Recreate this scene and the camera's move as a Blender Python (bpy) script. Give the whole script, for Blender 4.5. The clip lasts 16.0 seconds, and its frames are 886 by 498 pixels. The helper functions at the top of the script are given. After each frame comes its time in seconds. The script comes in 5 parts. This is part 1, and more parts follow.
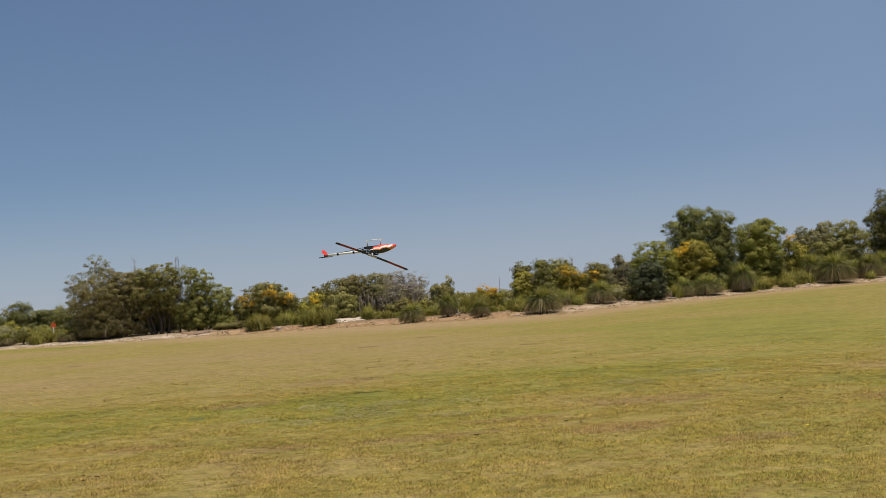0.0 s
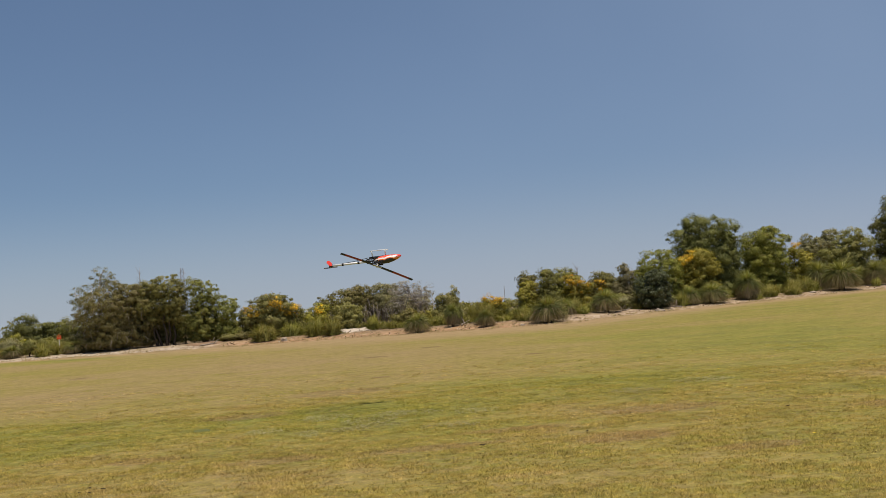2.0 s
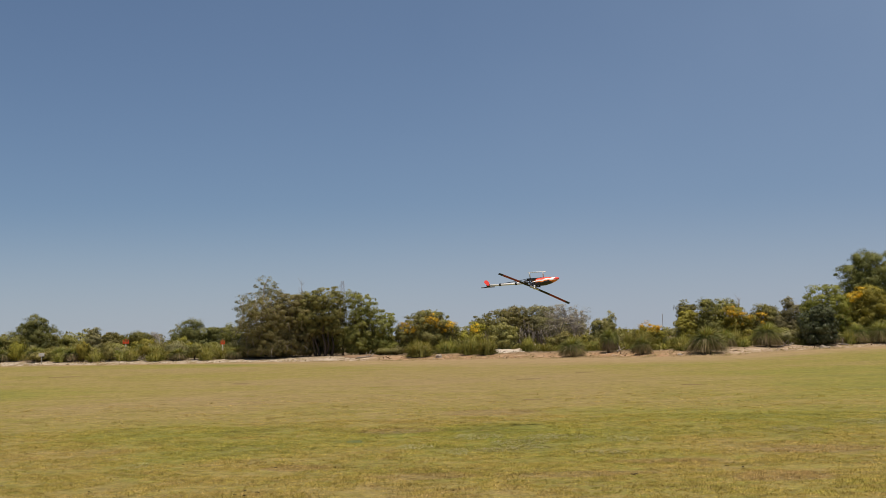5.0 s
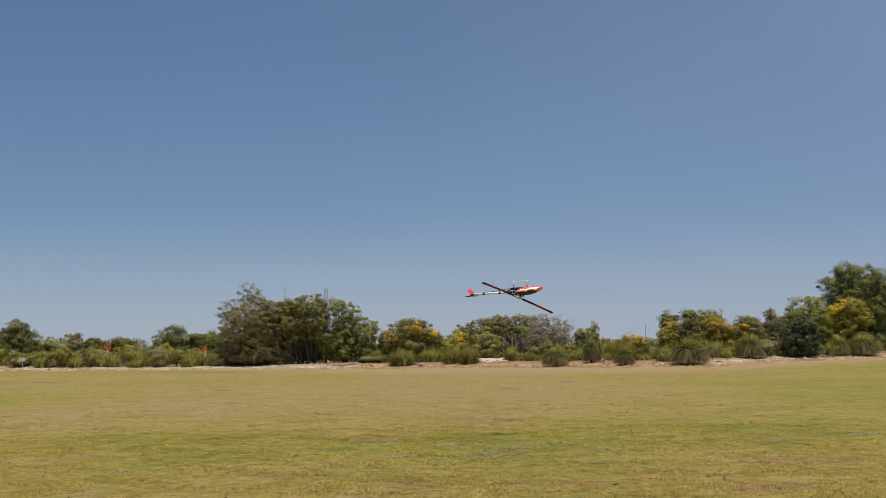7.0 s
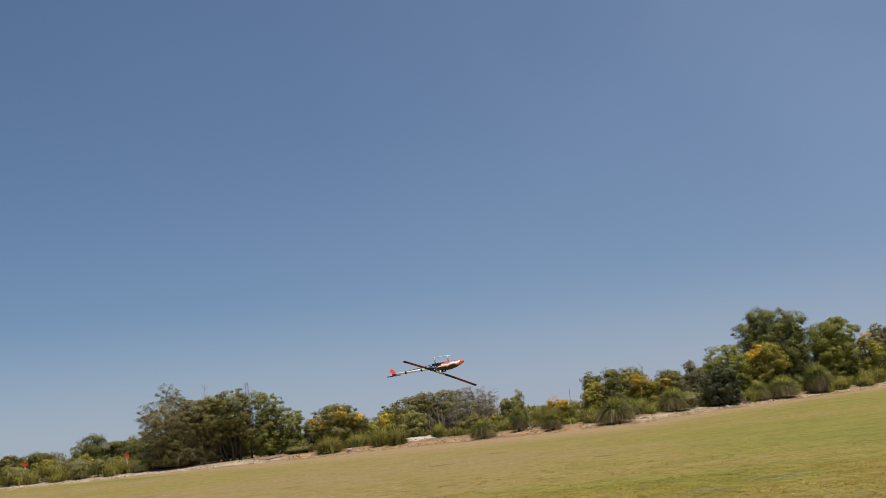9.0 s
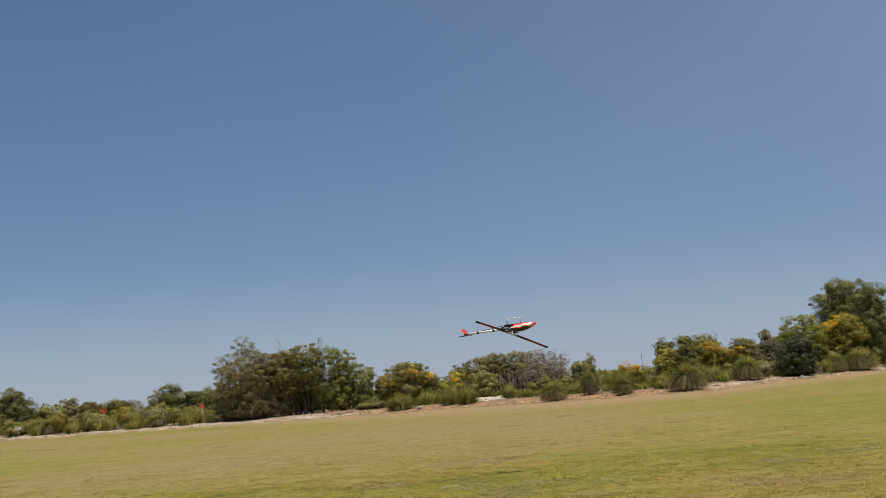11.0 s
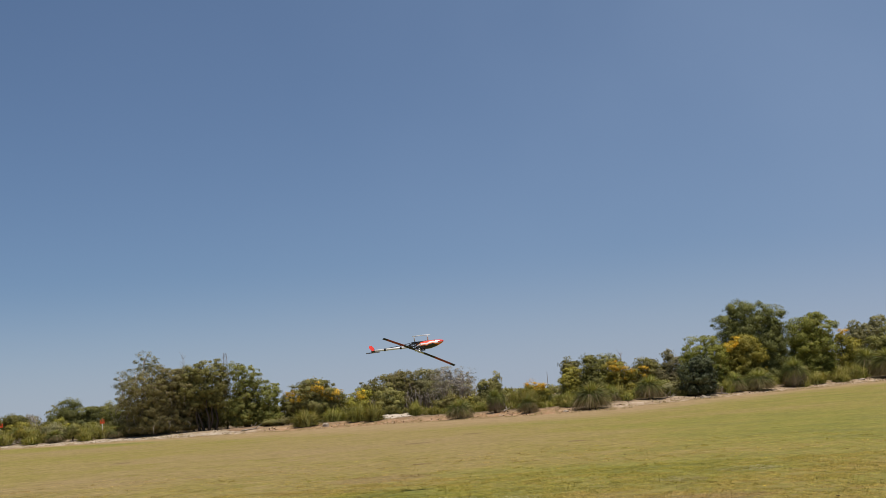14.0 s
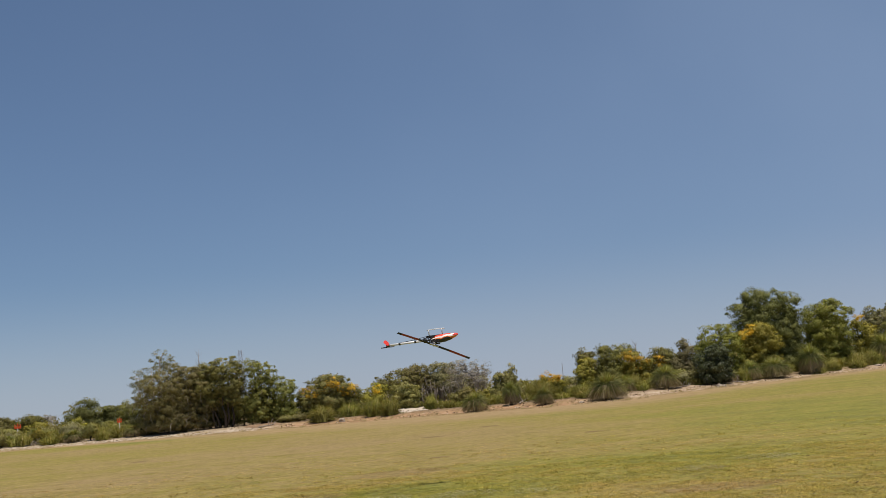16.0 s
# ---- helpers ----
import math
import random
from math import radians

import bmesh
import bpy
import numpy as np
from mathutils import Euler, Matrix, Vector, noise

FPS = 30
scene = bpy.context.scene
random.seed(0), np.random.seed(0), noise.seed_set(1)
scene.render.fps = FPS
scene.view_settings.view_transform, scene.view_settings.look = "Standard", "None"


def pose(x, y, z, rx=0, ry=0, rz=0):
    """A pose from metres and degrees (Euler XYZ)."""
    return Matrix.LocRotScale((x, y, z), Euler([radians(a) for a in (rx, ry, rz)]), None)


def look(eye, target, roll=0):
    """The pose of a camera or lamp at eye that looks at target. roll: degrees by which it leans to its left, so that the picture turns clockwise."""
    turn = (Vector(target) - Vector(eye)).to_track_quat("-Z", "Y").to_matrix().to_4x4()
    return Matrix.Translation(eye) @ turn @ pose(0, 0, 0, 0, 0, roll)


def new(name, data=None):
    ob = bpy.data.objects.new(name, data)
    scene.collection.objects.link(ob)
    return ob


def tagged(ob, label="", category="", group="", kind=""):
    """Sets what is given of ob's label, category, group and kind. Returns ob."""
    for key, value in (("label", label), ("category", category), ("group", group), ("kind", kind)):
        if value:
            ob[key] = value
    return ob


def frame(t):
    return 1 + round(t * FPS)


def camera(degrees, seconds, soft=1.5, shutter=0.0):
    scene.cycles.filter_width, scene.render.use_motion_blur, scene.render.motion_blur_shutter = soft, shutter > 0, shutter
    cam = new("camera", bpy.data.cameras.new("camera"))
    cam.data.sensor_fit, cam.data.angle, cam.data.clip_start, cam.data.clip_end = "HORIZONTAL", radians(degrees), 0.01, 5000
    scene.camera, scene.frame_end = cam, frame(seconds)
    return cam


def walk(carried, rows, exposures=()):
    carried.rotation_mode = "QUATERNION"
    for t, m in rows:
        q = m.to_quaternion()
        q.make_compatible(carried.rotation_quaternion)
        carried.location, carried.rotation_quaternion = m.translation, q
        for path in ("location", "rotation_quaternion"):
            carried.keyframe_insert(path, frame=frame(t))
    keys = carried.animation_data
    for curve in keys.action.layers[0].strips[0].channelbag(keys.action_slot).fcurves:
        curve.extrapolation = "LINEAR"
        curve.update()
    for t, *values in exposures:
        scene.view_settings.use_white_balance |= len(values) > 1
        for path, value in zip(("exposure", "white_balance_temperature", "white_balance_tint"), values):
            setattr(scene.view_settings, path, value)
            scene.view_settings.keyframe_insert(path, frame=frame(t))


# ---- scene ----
# ---------- camera and its turn on the spot ----------
EYE = (0.0, 0.0, 1.65)
cam = camera(40.0, 16.0, soft=0.5)


def aim(yaw, pitch, roll):
    a, b = radians(yaw), radians(pitch)
    way = Vector((-math.sin(a) * math.cos(b), math.cos(a) * math.cos(b), math.sin(b)))
    return look(EYE, Vector(EYE) + way * 10.0, roll)


# seconds, degrees to the left of +y, degrees up, lean
TURNS = [
    (0.0, -6.82, 2.40, -4.14), (0.5, -7.90, 2.48, -4.64), (1.0, -7.86, 2.44, -4.60), (1.5, -7.48, 2.74, -4.71),
    (2.0, -6.63, 2.88, -4.50), (2.5, -4.93, 3.00, -4.21), (3.0, 0.20, 4.13, -5.08), (3.5, 1.87, 4.51, -3.41),
    (4.0, 2.10, 4.23, -1.62), (4.5, 1.22, 4.45, -1.08), (4.7, 0.80, 4.21, -1.48), (6.8, 0.22, 5.21, -1.09),
    (7.0, 0.01, 4.65, -1.00), (7.5, -1.36, 4.47, -1.93), (8.0, -5.42, 3.75, -3.87), (8.5, -7.09, 3.75, -4.76),
    (9.0, -4.27, 8.07, -6.60), (9.5, 358.31, 8.91, -5.56), (9.7, -1.04, 8.63, -5.28), (11.8, -0.84, 6.19, -4.33),
    (12.0, -1.52, 6.26, -4.58), (12.5, -3.91, 6.61, -4.34), (13.0, -4.50, 7.01, -3.66), (13.5, -4.04, 7.05, -3.95),
    (14.0, -4.94, 7.03, -4.26), (14.5, -4.95, 7.11, -4.66), (15.0, -5.12, 6.64, -5.44), (15.5, -5.03, 6.54, -5.50),
    (16.0, -4.31, 6.77, -5.26),
]
walk(cam, [(t, aim(a, b, c)) for t, a, b, c in TURNS], exposures=[(0.0, 0.04, 6680, 10), (1.0, 0.04, 6680, 10), (2.2, 0.04, 6720, 10), (3.2, 0.04, 6860, 10), (4.6, 0.04, 6840, 10), (6.8, 0.04, 6520, 10), (8.5, 0.04, 6480, 10), (14.0, 0.04, 6440, 10), (16.0, 0.04, 6520, 10)])

# ---------- sky and sun ----------
SUN_WAY = Vector((0.13, -0.21, 1.0)).normalized()
world = bpy.data.worlds.new("sky")
scene.world = world
world.use_nodes = True
wn = world.node_tree
sky = wn.nodes.new("ShaderNodeTexSky")
sky.sky_type = "NISHITA"
sky.sun_disc = False
sky.sun_elevation = math.asin(SUN_WAY.z)
sky.sun_rotation = math.atan2(SUN_WAY.x, SUN_WAY.y)
sky.altitude = 900.0
sky.air_density, sky.dust_density, sky.ozone_density = 0.85, 0.4, 2.4
soft_sky = wn.nodes.new("ShaderNodeGamma")
soft_sky.inputs["Gamma"].default_value = 0.72
tint = wn.nodes.new("ShaderNodeMixRGB")
tint.blend_type = "MULTIPLY"
tint.inputs["Fac"].default_value = 1.0
tint.inputs["Color2"].default_value = (0.85, 1.0, 1.20, 1.0)
wn.links.new(sky.outputs[0], soft_sky.inputs[0])
wn.links.new(soft_sky.outputs[0], tint.inputs["Color1"])
# thin pale smoke haze, thicker towards the sun's side and along the horizon
way = wn.nodes.new("ShaderNodeTexCoord")
axes_of = wn.nodes.new("ShaderNodeSeparateXYZ")
wisps = wn.nodes.new("ShaderNodeTexNoise")
wisps.inputs["Scale"].default_value, wisps.inputs["Detail"].default_value = 2.6, 4.0
wn.links.new(way.outputs["Generated"], axes_of.inputs[0])
wn.links.new(way.outputs["Generated"], wisps.inputs["Vector"])
sunny = wn.nodes.new("ShaderNodeMapRange")
sunny.interpolation_type = "SMOOTHSTEP"
for k, v in (("From Min", -0.36), ("From Max", 0.55), ("To Min", 0.0), ("To Max", 0.95)):
    sunny.inputs[k].default_value = v
wn.links.new(axes_of.outputs[0], sunny.inputs["Value"])
patchy = wn.nodes.new("ShaderNodeMath")
patchy.operation = "MULTIPLY"
wn.links.new(sunny.outputs[0], patchy.inputs[0])
wn.links.new(wisps.outputs["Fac"], patchy.inputs[1])
hazy = wn.nodes.new("ShaderNodeMixRGB")
hazy.inputs["Color2"].default_value = (2.4, 3.3, 4.95, 1.0)
wn.links.new(patchy.outputs[0], hazy.inputs["Fac"])
wn.links.new(tint.outputs[0], hazy.inputs["Color1"])
low_air = wn.nodes.new("ShaderNodeMapRange")
low_air.interpolation_type = "SMOOTHSTEP"
for k, v in (("From Min", 0.12), ("From Max", -0.02), ("To Min", 0.0), ("To Max", 0.76)):
    low_air.inputs[k].default_value = v
wn.links.new(axes_of.outputs[2], low_air.inputs["Value"])
horizon = wn.nodes.new("ShaderNodeMixRGB")
horizon.inputs["Color2"].default_value = (3.95, 4.38, 5.30, 1.0)
wn.links.new(low_air.outputs[0], horizon.inputs["Fac"])
wn.links.new(hazy.outputs[0], horizon.inputs["Color1"])
wn.links.new(horizon.outputs[0], wn.nodes["Background"].inputs[0])
wn.nodes["Background"].inputs[1].default_value = 0.096
sun = new("sun", bpy.data.lights.new("sun", "SUN"))
sun.data.energy, sun.data.angle, sun.data.color = 4.5, radians(0.53), (1.0, 0.91, 0.815)
sun.matrix_world = look((0, 0, 60), Vector((0, 0, 60)) - SUN_WAY)


# ---------- materials ----------
def mat(name):
    m = bpy.data.materials.new(name)
    m.use_nodes = True
    return m, m.node_tree, m.node_tree.nodes["Principled BSDF"]


def node(tree, kind, inputs=None, **props):
    n = tree.nodes.new("ShaderNode" + kind)
    for k, v in props.items():
        if k == "operation":
            n.operation = v
        elif k == "data_type":
            n.data_type = v
        elif k == "attribute_name":
            n.attribute_name = v
        elif k == "blend_type":
            n.blend_type = v
    for k, v in (inputs or {}).items():
        if hasattr(v, "is_output"):
            tree.links.new(v, n.inputs[k])
        else:
            n.inputs[k].default_value = v
    return n


def noise_at(tree, vec, scale, detail=3.0, rough=0.55):
    return node(tree, "TexNoise", {"Vector": vec, "Scale": scale, "Detail": detail, "Roughness": rough}).outputs["Fac"]


def math_op(tree, op, a, b=0.0, clamp=False):
    n = node(tree, "Math", {0: a, 1: b}, operation=op)
    n.use_clamp = clamp
    return n.outputs[0]


def ramp(tree, fac, stops):
    n = node(tree, "ValToRGB", {"Fac": fac})
    e = n.color_ramp.elements
    e[0].position, e[0].color = stops[0][0], (*stops[0][1], 1)
    e[1].position, e[1].color = stops[-1][0], (*stops[-1][1], 1)
    for p, c in stops[1:-1]:
        e.new(p).color = (*c, 1)
    return n.outputs["Color"]


def fade(tree, fac, lo, hi):
    n = node(tree, "MapRange", {"Value": fac, "From Min": lo, "From Max": hi})
    n.interpolation_type = "SMOOTHSTEP"
    return n.outputs["Result"]


def mix(tree, fac, a, b, blend="MIX"):
    n = node(tree, "MixRGB", {"Fac": fac, "Color1": a, "Color2": b}, blend_type=blend)
    return n.outputs["Color"]


def rgba(c):
    return (*c, 1.0)


# patches of the lawn: x, y, half width, half depth, how green (below 0: drier)
PATCHES = [(0.6, 21.2, 2.4, 2.6, 1.0), (6.1, 23.2, 2.6, 3.2, 1.1), (11.5, 33.0, 4.0, 6.0, 0.8), (-4.0, 19.6, 1.2, 1.6, 0.9), (-6.0, 23.6, 2.2, 2.6, 1.1),
           (8.6, 17.2, 1.0, 1.6, 0.8), (-17.5, 47.0, 4.0, 5.0, 0.7), (-4.4, 17.6, 0.9, 0.9, 0.5), (3.3, 26.5, 1.6, 2.2, 0.6), (-16.0, 98.0, 14.0, 4.0, 1.0),
           (-0.9, 50.0, 9.0, 11.0, -1.0), (6.0, 78.0, 8.0, 7.0, -0.8), (-9.0, 34.0, 4.0, 5.0, -0.8), (24.0, 72.0, 10.0, 9.0, 0.5), (15.0, 47.0, 6.0, 9.0, 0.8), (-24.0, 80.0, 12.0, 7.0, -0.8), (3.0, 33.0, 3.0, 4.0, -0.6)]
# worn brown spots
WORN = [(2.65, 16.1, 0.75, 0.32), (1.4, 14.8, 0.9, 0.3), (-0.52, 14.95, 0.55, 0.35), (3.6, 14.1, 0.6, 0.5), (7.9, 15.2, 0.9, 0.5), (-2.2, 16.3, 0.5, 0.4), (5.0, 17.2, 0.9, 0.6), (-1.2, 22.6, 0.8, 0.7), (0.6, 27.5, 1.2, 1.2), (4.6, 12.3, 0.5, 0.3)]


def lawn_colour(tree):
    """The lawn's colour from its place alone: dry straw, green and bare dirt, in patches of three sizes."""
    pos = node(tree, "NewGeometry").outputs["Position"]
    sep = node(tree, "SeparateXYZ", {0: pos})
    big = noise_at(tree, pos, 0.085, 3.0)
    mid = noise_at(tree, pos, 0.42, 4.0, 0.6)
    fine = noise_at(tree, pos, 3.2, 4.0, 0.65)
    tiny = noise_at(tree, pos, 24.0, 3.0, 0.7)
    small = noise_at(tree, pos, 9.0, 3.0, 0.6)
    def blob(x, y, rx, ry):
        dx = math_op(tree, "DIVIDE", math_op(tree, "SUBTRACT", sep.outputs[0], x), rx)
        dy = math_op(tree, "DIVIDE", math_op(tree, "SUBTRACT", sep.outputs[1], y), ry)
        r2 = math_op(tree, "ADD", math_op(tree, "MULTIPLY", dx, dx), math_op(tree, "MULTIPLY", dy, dy))
        return math_op(tree, "DIVIDE", 1.0, math_op(tree, "ADD", 1.0, math_op(tree, "MULTIPLY", r2, r2)))

    green = math_op(tree, "ADD", math_op(tree, "MULTIPLY", big, 0.40), math_op(tree, "MULTIPLY", mid, 0.40))
    green = math_op(tree, "ADD", green, 0.090)
    for x, y, rx, ry, much in PATCHES:
        green = math_op(tree, "ADD", green, math_op(tree, "MULTIPLY", blob(x, y, rx, ry), 0.115 * much))
    worn = 0.0
    for x, y, rx, ry in WORN:
        worn = math_op(tree, "ADD", worn, blob(x, y, rx, ry))
    worn = fade(tree, math_op(tree, "MULTIPLY", worn, math_op(tree, "ADD", 0.3, small)), 0.22, 0.62)
    green = math_op(tree, "ADD", green, math_op(tree, "MULTIPLY", math_op(tree, "SUBTRACT", fine, 0.5), 0.36))
    col = ramp(tree, green, [(0.30, (0.270, 0.199, 0.100)), (0.42, (0.258, 0.202, 0.081)), (0.50, (0.240, 0.199, 0.060)),
                             (0.57, (0.213, 0.198, 0.049)), (0.70, (0.146, 0.165, 0.034))])
    col = mix(tree, math_op(tree, "MULTIPLY", worn, 0.5), col, rgba((0.215, 0.145, 0.082)))
    brown = math_op(tree, "MULTIPLY", fade(tree, mid, 0.45, 0.68), fade(tree, small, 0.40, 0.64))
    col = mix(tree, math_op(tree, "MULTIPLY", brown, 0.55), col, rgba((0.200, 0.145, 0.080)))
    col = mix(tree, math_op(tree, "MULTIPLY", fade(tree, small, 0.50, 0.30), 0.45), col, rgba((0.305, 0.252, 0.078)))
    col = mix(tree, 0.5, col, ramp(tree, tiny, [(0.30, (0.40, 0.39, 0.34)), (0.5, (1.0, 1.0, 1.0)), (0.70, (1.5, 1.46, 1.3))]), "MULTIPLY")
    worn_tone = noise_at(tree, pos, 1.25, 6.0, 0.72)
    col = mix(tree, 1.0, col, ramp(tree, worn_tone, [(0.30, (0.74, 0.73, 0.70)), (0.44, (0.95, 0.945, 0.93)), (0.56, (1.03, 1.03, 1.03)), (0.72, (1.16, 1.16, 1.20))]), "MULTIPLY")
    tufts = noise_at(tree, pos, 4.6, 6.0, 0.78)
    col = mix(tree, 1.0, col, ramp(tree, tufts, [(0.34, (0.62, 0.63, 0.58)), (0.47, (0.93, 0.93, 0.91)), (0.54, (1.04, 1.03, 1.01)), (0.68, (1.34, 1.32, 1.34))]), "MULTIPLY")
    return col, pos, tiny, fine


def ground_material():
    m, tree, bsdf = mat("lawn_and_sand")
    col, pos, tiny, fine = lawn_colour(tree)
    verge = node(tree, "Attribute", attribute_name="verge").outputs["Fac"]
    wob = math_op(tree, "MULTIPLY", math_op(tree, "SUBTRACT", noise_at(tree, pos, 0.6, 4.0, 0.65), 0.5), 7.0)
    edge = math_op(tree, "ADD", verge, wob)
    patchy = noise_at(tree, pos, 1.4, 5.0, 0.7)
    dirt = ramp(tree, patchy, [(0.30, (0.19, 0.112, 0.060)), (0.45, (0.32, 0.195, 0.105)), (0.60, (0.40, 0.265, 0.155)), (0.78, (0.48, 0.36, 0.245))])
    litter = ramp(tree, noise_at(tree, pos, 2.6, 5.0, 0.7), [(0.32, (0.08, 0.062, 0.035)), (0.5, (0.19, 0.135, 0.075)), (0.7, (0.36, 0.28, 0.19))])
    px = node(tree, "SeparateXYZ", {0: pos}).outputs[0]
    sandy = math_op(tree, "ADD", fade(tree, px, -5.0, -11.0), math_op(tree, "MULTIPLY", fade(tree, px, 15.0, 19.0), 0.6), True)
    sandy = math_op(tree, "MULTIPLY", sandy, fade(tree, edge, 7.5, 4.5))
    dirt = mix(tree, math_op(tree, "MULTIPLY", sandy, 0.92), dirt, ramp(tree, patchy, [(0.32, (0.27, 0.215, 0.15)), (0.50, (0.43, 0.36, 0.27)), (0.70, (0.58, 0.51, 0.41))]))
    dirt = mix(tree, fade(tree, edge, 2.2, 6.5), dirt, litter)
    dry = node(tree, "Attribute", attribute_name="dry").outputs["Fac"]
    streak = noise_at(tree, pos, 0.33, 5.0, 0.65)
    dry = fade(tree, math_op(tree, "ADD", dry, math_op(tree, "MULTIPLY", math_op(tree, "SUBTRACT", streak, 0.5), 1.1)), 0.10, 0.85)
    thin = ramp(tree, noise_at(tree, pos, 1.1, 5.0, 0.7), [(0.32, (0.200, 0.132, 0.076)), (0.46, (0.315, 0.218, 0.122)), (0.58, (0.345, 0.240, 0.138)), (0.72, (0.430, 0.325, 0.215))])
    col = mix(tree, math_op(tree, "MULTIPLY", dry, 0.75), col, thin)
    col = mix(tree, fade(tree, edge, -1.0, 0.9), col, dirt)
    tree.links.new(col, bsdf.inputs["Base Color"])
    bsdf.inputs["Roughness"].default_value = 0.95
    bsdf.inputs["Specular IOR Level"].default_value = 0.05
    h = math_op(tree, "ADD", math_op(tree, "MULTIPLY", tiny, 0.5), fine)
    b = node(tree, "Bump", {"Height": h, "Strength": 0.7, "Distance": 0.05})
    tree.links.new(b.outputs[0], bsdf.inputs["Normal"])
    return m


def blade_material():
    m, tree, bsdf = mat("grass_blades")
    col, pos, tiny, fine = lawn_colour(tree)
    tone = node(tree, "Attribute", attribute_name="tone").outputs["Fac"]
    rnd = node(tree, "NewGeometry").outputs["Random Per Island"]
    col = mix(tree, 1.0, col, ramp(tree, tone, [(0.0, (0.98, 0.97, 0.93)), (0.35, (1.44, 1.40, 1.30)), (0.7, (1.66, 1.59, 1.46)), (1.0, (1.95, 1.82, 1.85))]), "MULTIPLY")
    col = mix(tree, 0.5, col, ramp(tree, rnd, [(0.0, (0.80, 0.81, 0.76)), (0.5, (1.0, 1.0, 1.0)), (1.0, (1.30, 1.28, 1.35))]), "MULTIPLY")
    tree.links.new(col, bsdf.inputs["Base Color"])
    bsdf.inputs["Roughness"].default_value = 0.8
    bsdf.inputs["Specular IOR Level"].default_value = 0.0
    tr = node(tree, "BsdfTranslucent", {"Color": col})
    mx = node(tree, "MixShader", {0: 0.42, 1: bsdf.outputs[0], 2: tr.outputs[0]})
    tree.links.new(mx.outputs[0], tree.nodes["Material Output"].inputs[0])
    return m


def leaf_material(name, dark, light, dry, dry_or_glint_share=0.1, translucent=0.30, gloss=0.15):
    """Leaves vary from clump to clump, a little from leaf to leaf and from plant to plant; thin ones let light through."""
    m, tree, bsdf = mat(name)
    geo = node(tree, "NewGeometry")
    rnd = geo.outputs["Random Per Island"]
    clump = noise_at(tree, geo.outputs["Position"], 1.1, 2.0)
    own = node(tree, "ObjectInfo").outputs["Random"]
    fac = math_op(tree, "ADD", math_op(tree, "MULTIPLY", rnd, 0.42), math_op(tree, "MULTIPLY", fade(tree, clump, 0.3, 0.7), 0.58))
    col = mix(tree, fac, rgba(dark), rgba(light))
    # dry leaves; on the deep bush this pale share paints glints of gloss
    col = mix(tree, fade(tree, rnd, 1.0 - dry_or_glint_share, 1.0 - dry_or_glint_share + 0.02), col, rgba(dry))
    hsv = node(tree, "HueSaturation", {"Hue": math_op(tree, "ADD", 0.490, math_op(tree, "MULTIPLY", own, 0.020)),
                                       "Value": math_op(tree, "ADD", 0.90, math_op(tree, "MULTIPLY", own, 0.25)), "Color": col})
    tree.links.new(hsv.outputs[0], bsdf.inputs["Base Color"])
    bsdf.inputs["Roughness"].default_value = 0.5
    bsdf.inputs["Specular IOR Level"].default_value = gloss
    through_leaf = mix(tree, 1.0, hsv.outputs[0], rgba((1.2, 1.15, 0.6)), "MULTIPLY")
    tr = node(tree, "BsdfTranslucent", {"Color": through_leaf})
    mx = node(tree, "MixShader", {0: translucent, 1: bsdf.outputs[0], 2: tr.outputs[0]})
    tree.links.new(mx.outputs[0], tree.nodes["Material Output"].inputs[0])
    return m


def bark_material(name, a, b):
    m, tree, bsdf = mat(name)
    pos = node(tree, "TexCoord").outputs["Object"]
    n = noise_at(tree, pos, 6.0, 5.0, 0.7)
    tree.links.new(ramp(tree, n, [(0.3, a), (0.7, b)]), bsdf.inputs["Base Color"])
    bsdf.inputs["Roughness"].default_value = 0.95
    bsdf.inputs["Specular IOR Level"].default_value = 0.03
    bp = node(tree, "Bump", {"Height": n, "Strength": 0.6, "Distance": 0.03})
    tree.links.new(bp.outputs[0], bsdf.inputs["Normal"])
    return m


def plain_material(name, colour, rough=0.5, metal=0.0, wear=0.15, scale=9.0):
    m, tree, bsdf = mat(name)
    pos = node(tree, "TexCoord").outputs["Object"]
    n = noise_at(tree, pos, scale, 4.0, 0.65)
    dim = tuple(c * (1.0 - wear) for c in colour)
    tree.links.new(mix(tree, fade(tree, n, 0.35, 0.68), rgba(colour), rgba(dim)), bsdf.inputs["Base Color"])
    bsdf.inputs["Roughness"].default_value = rough
    bsdf.inputs["Metallic"].default_value = metal
    return m


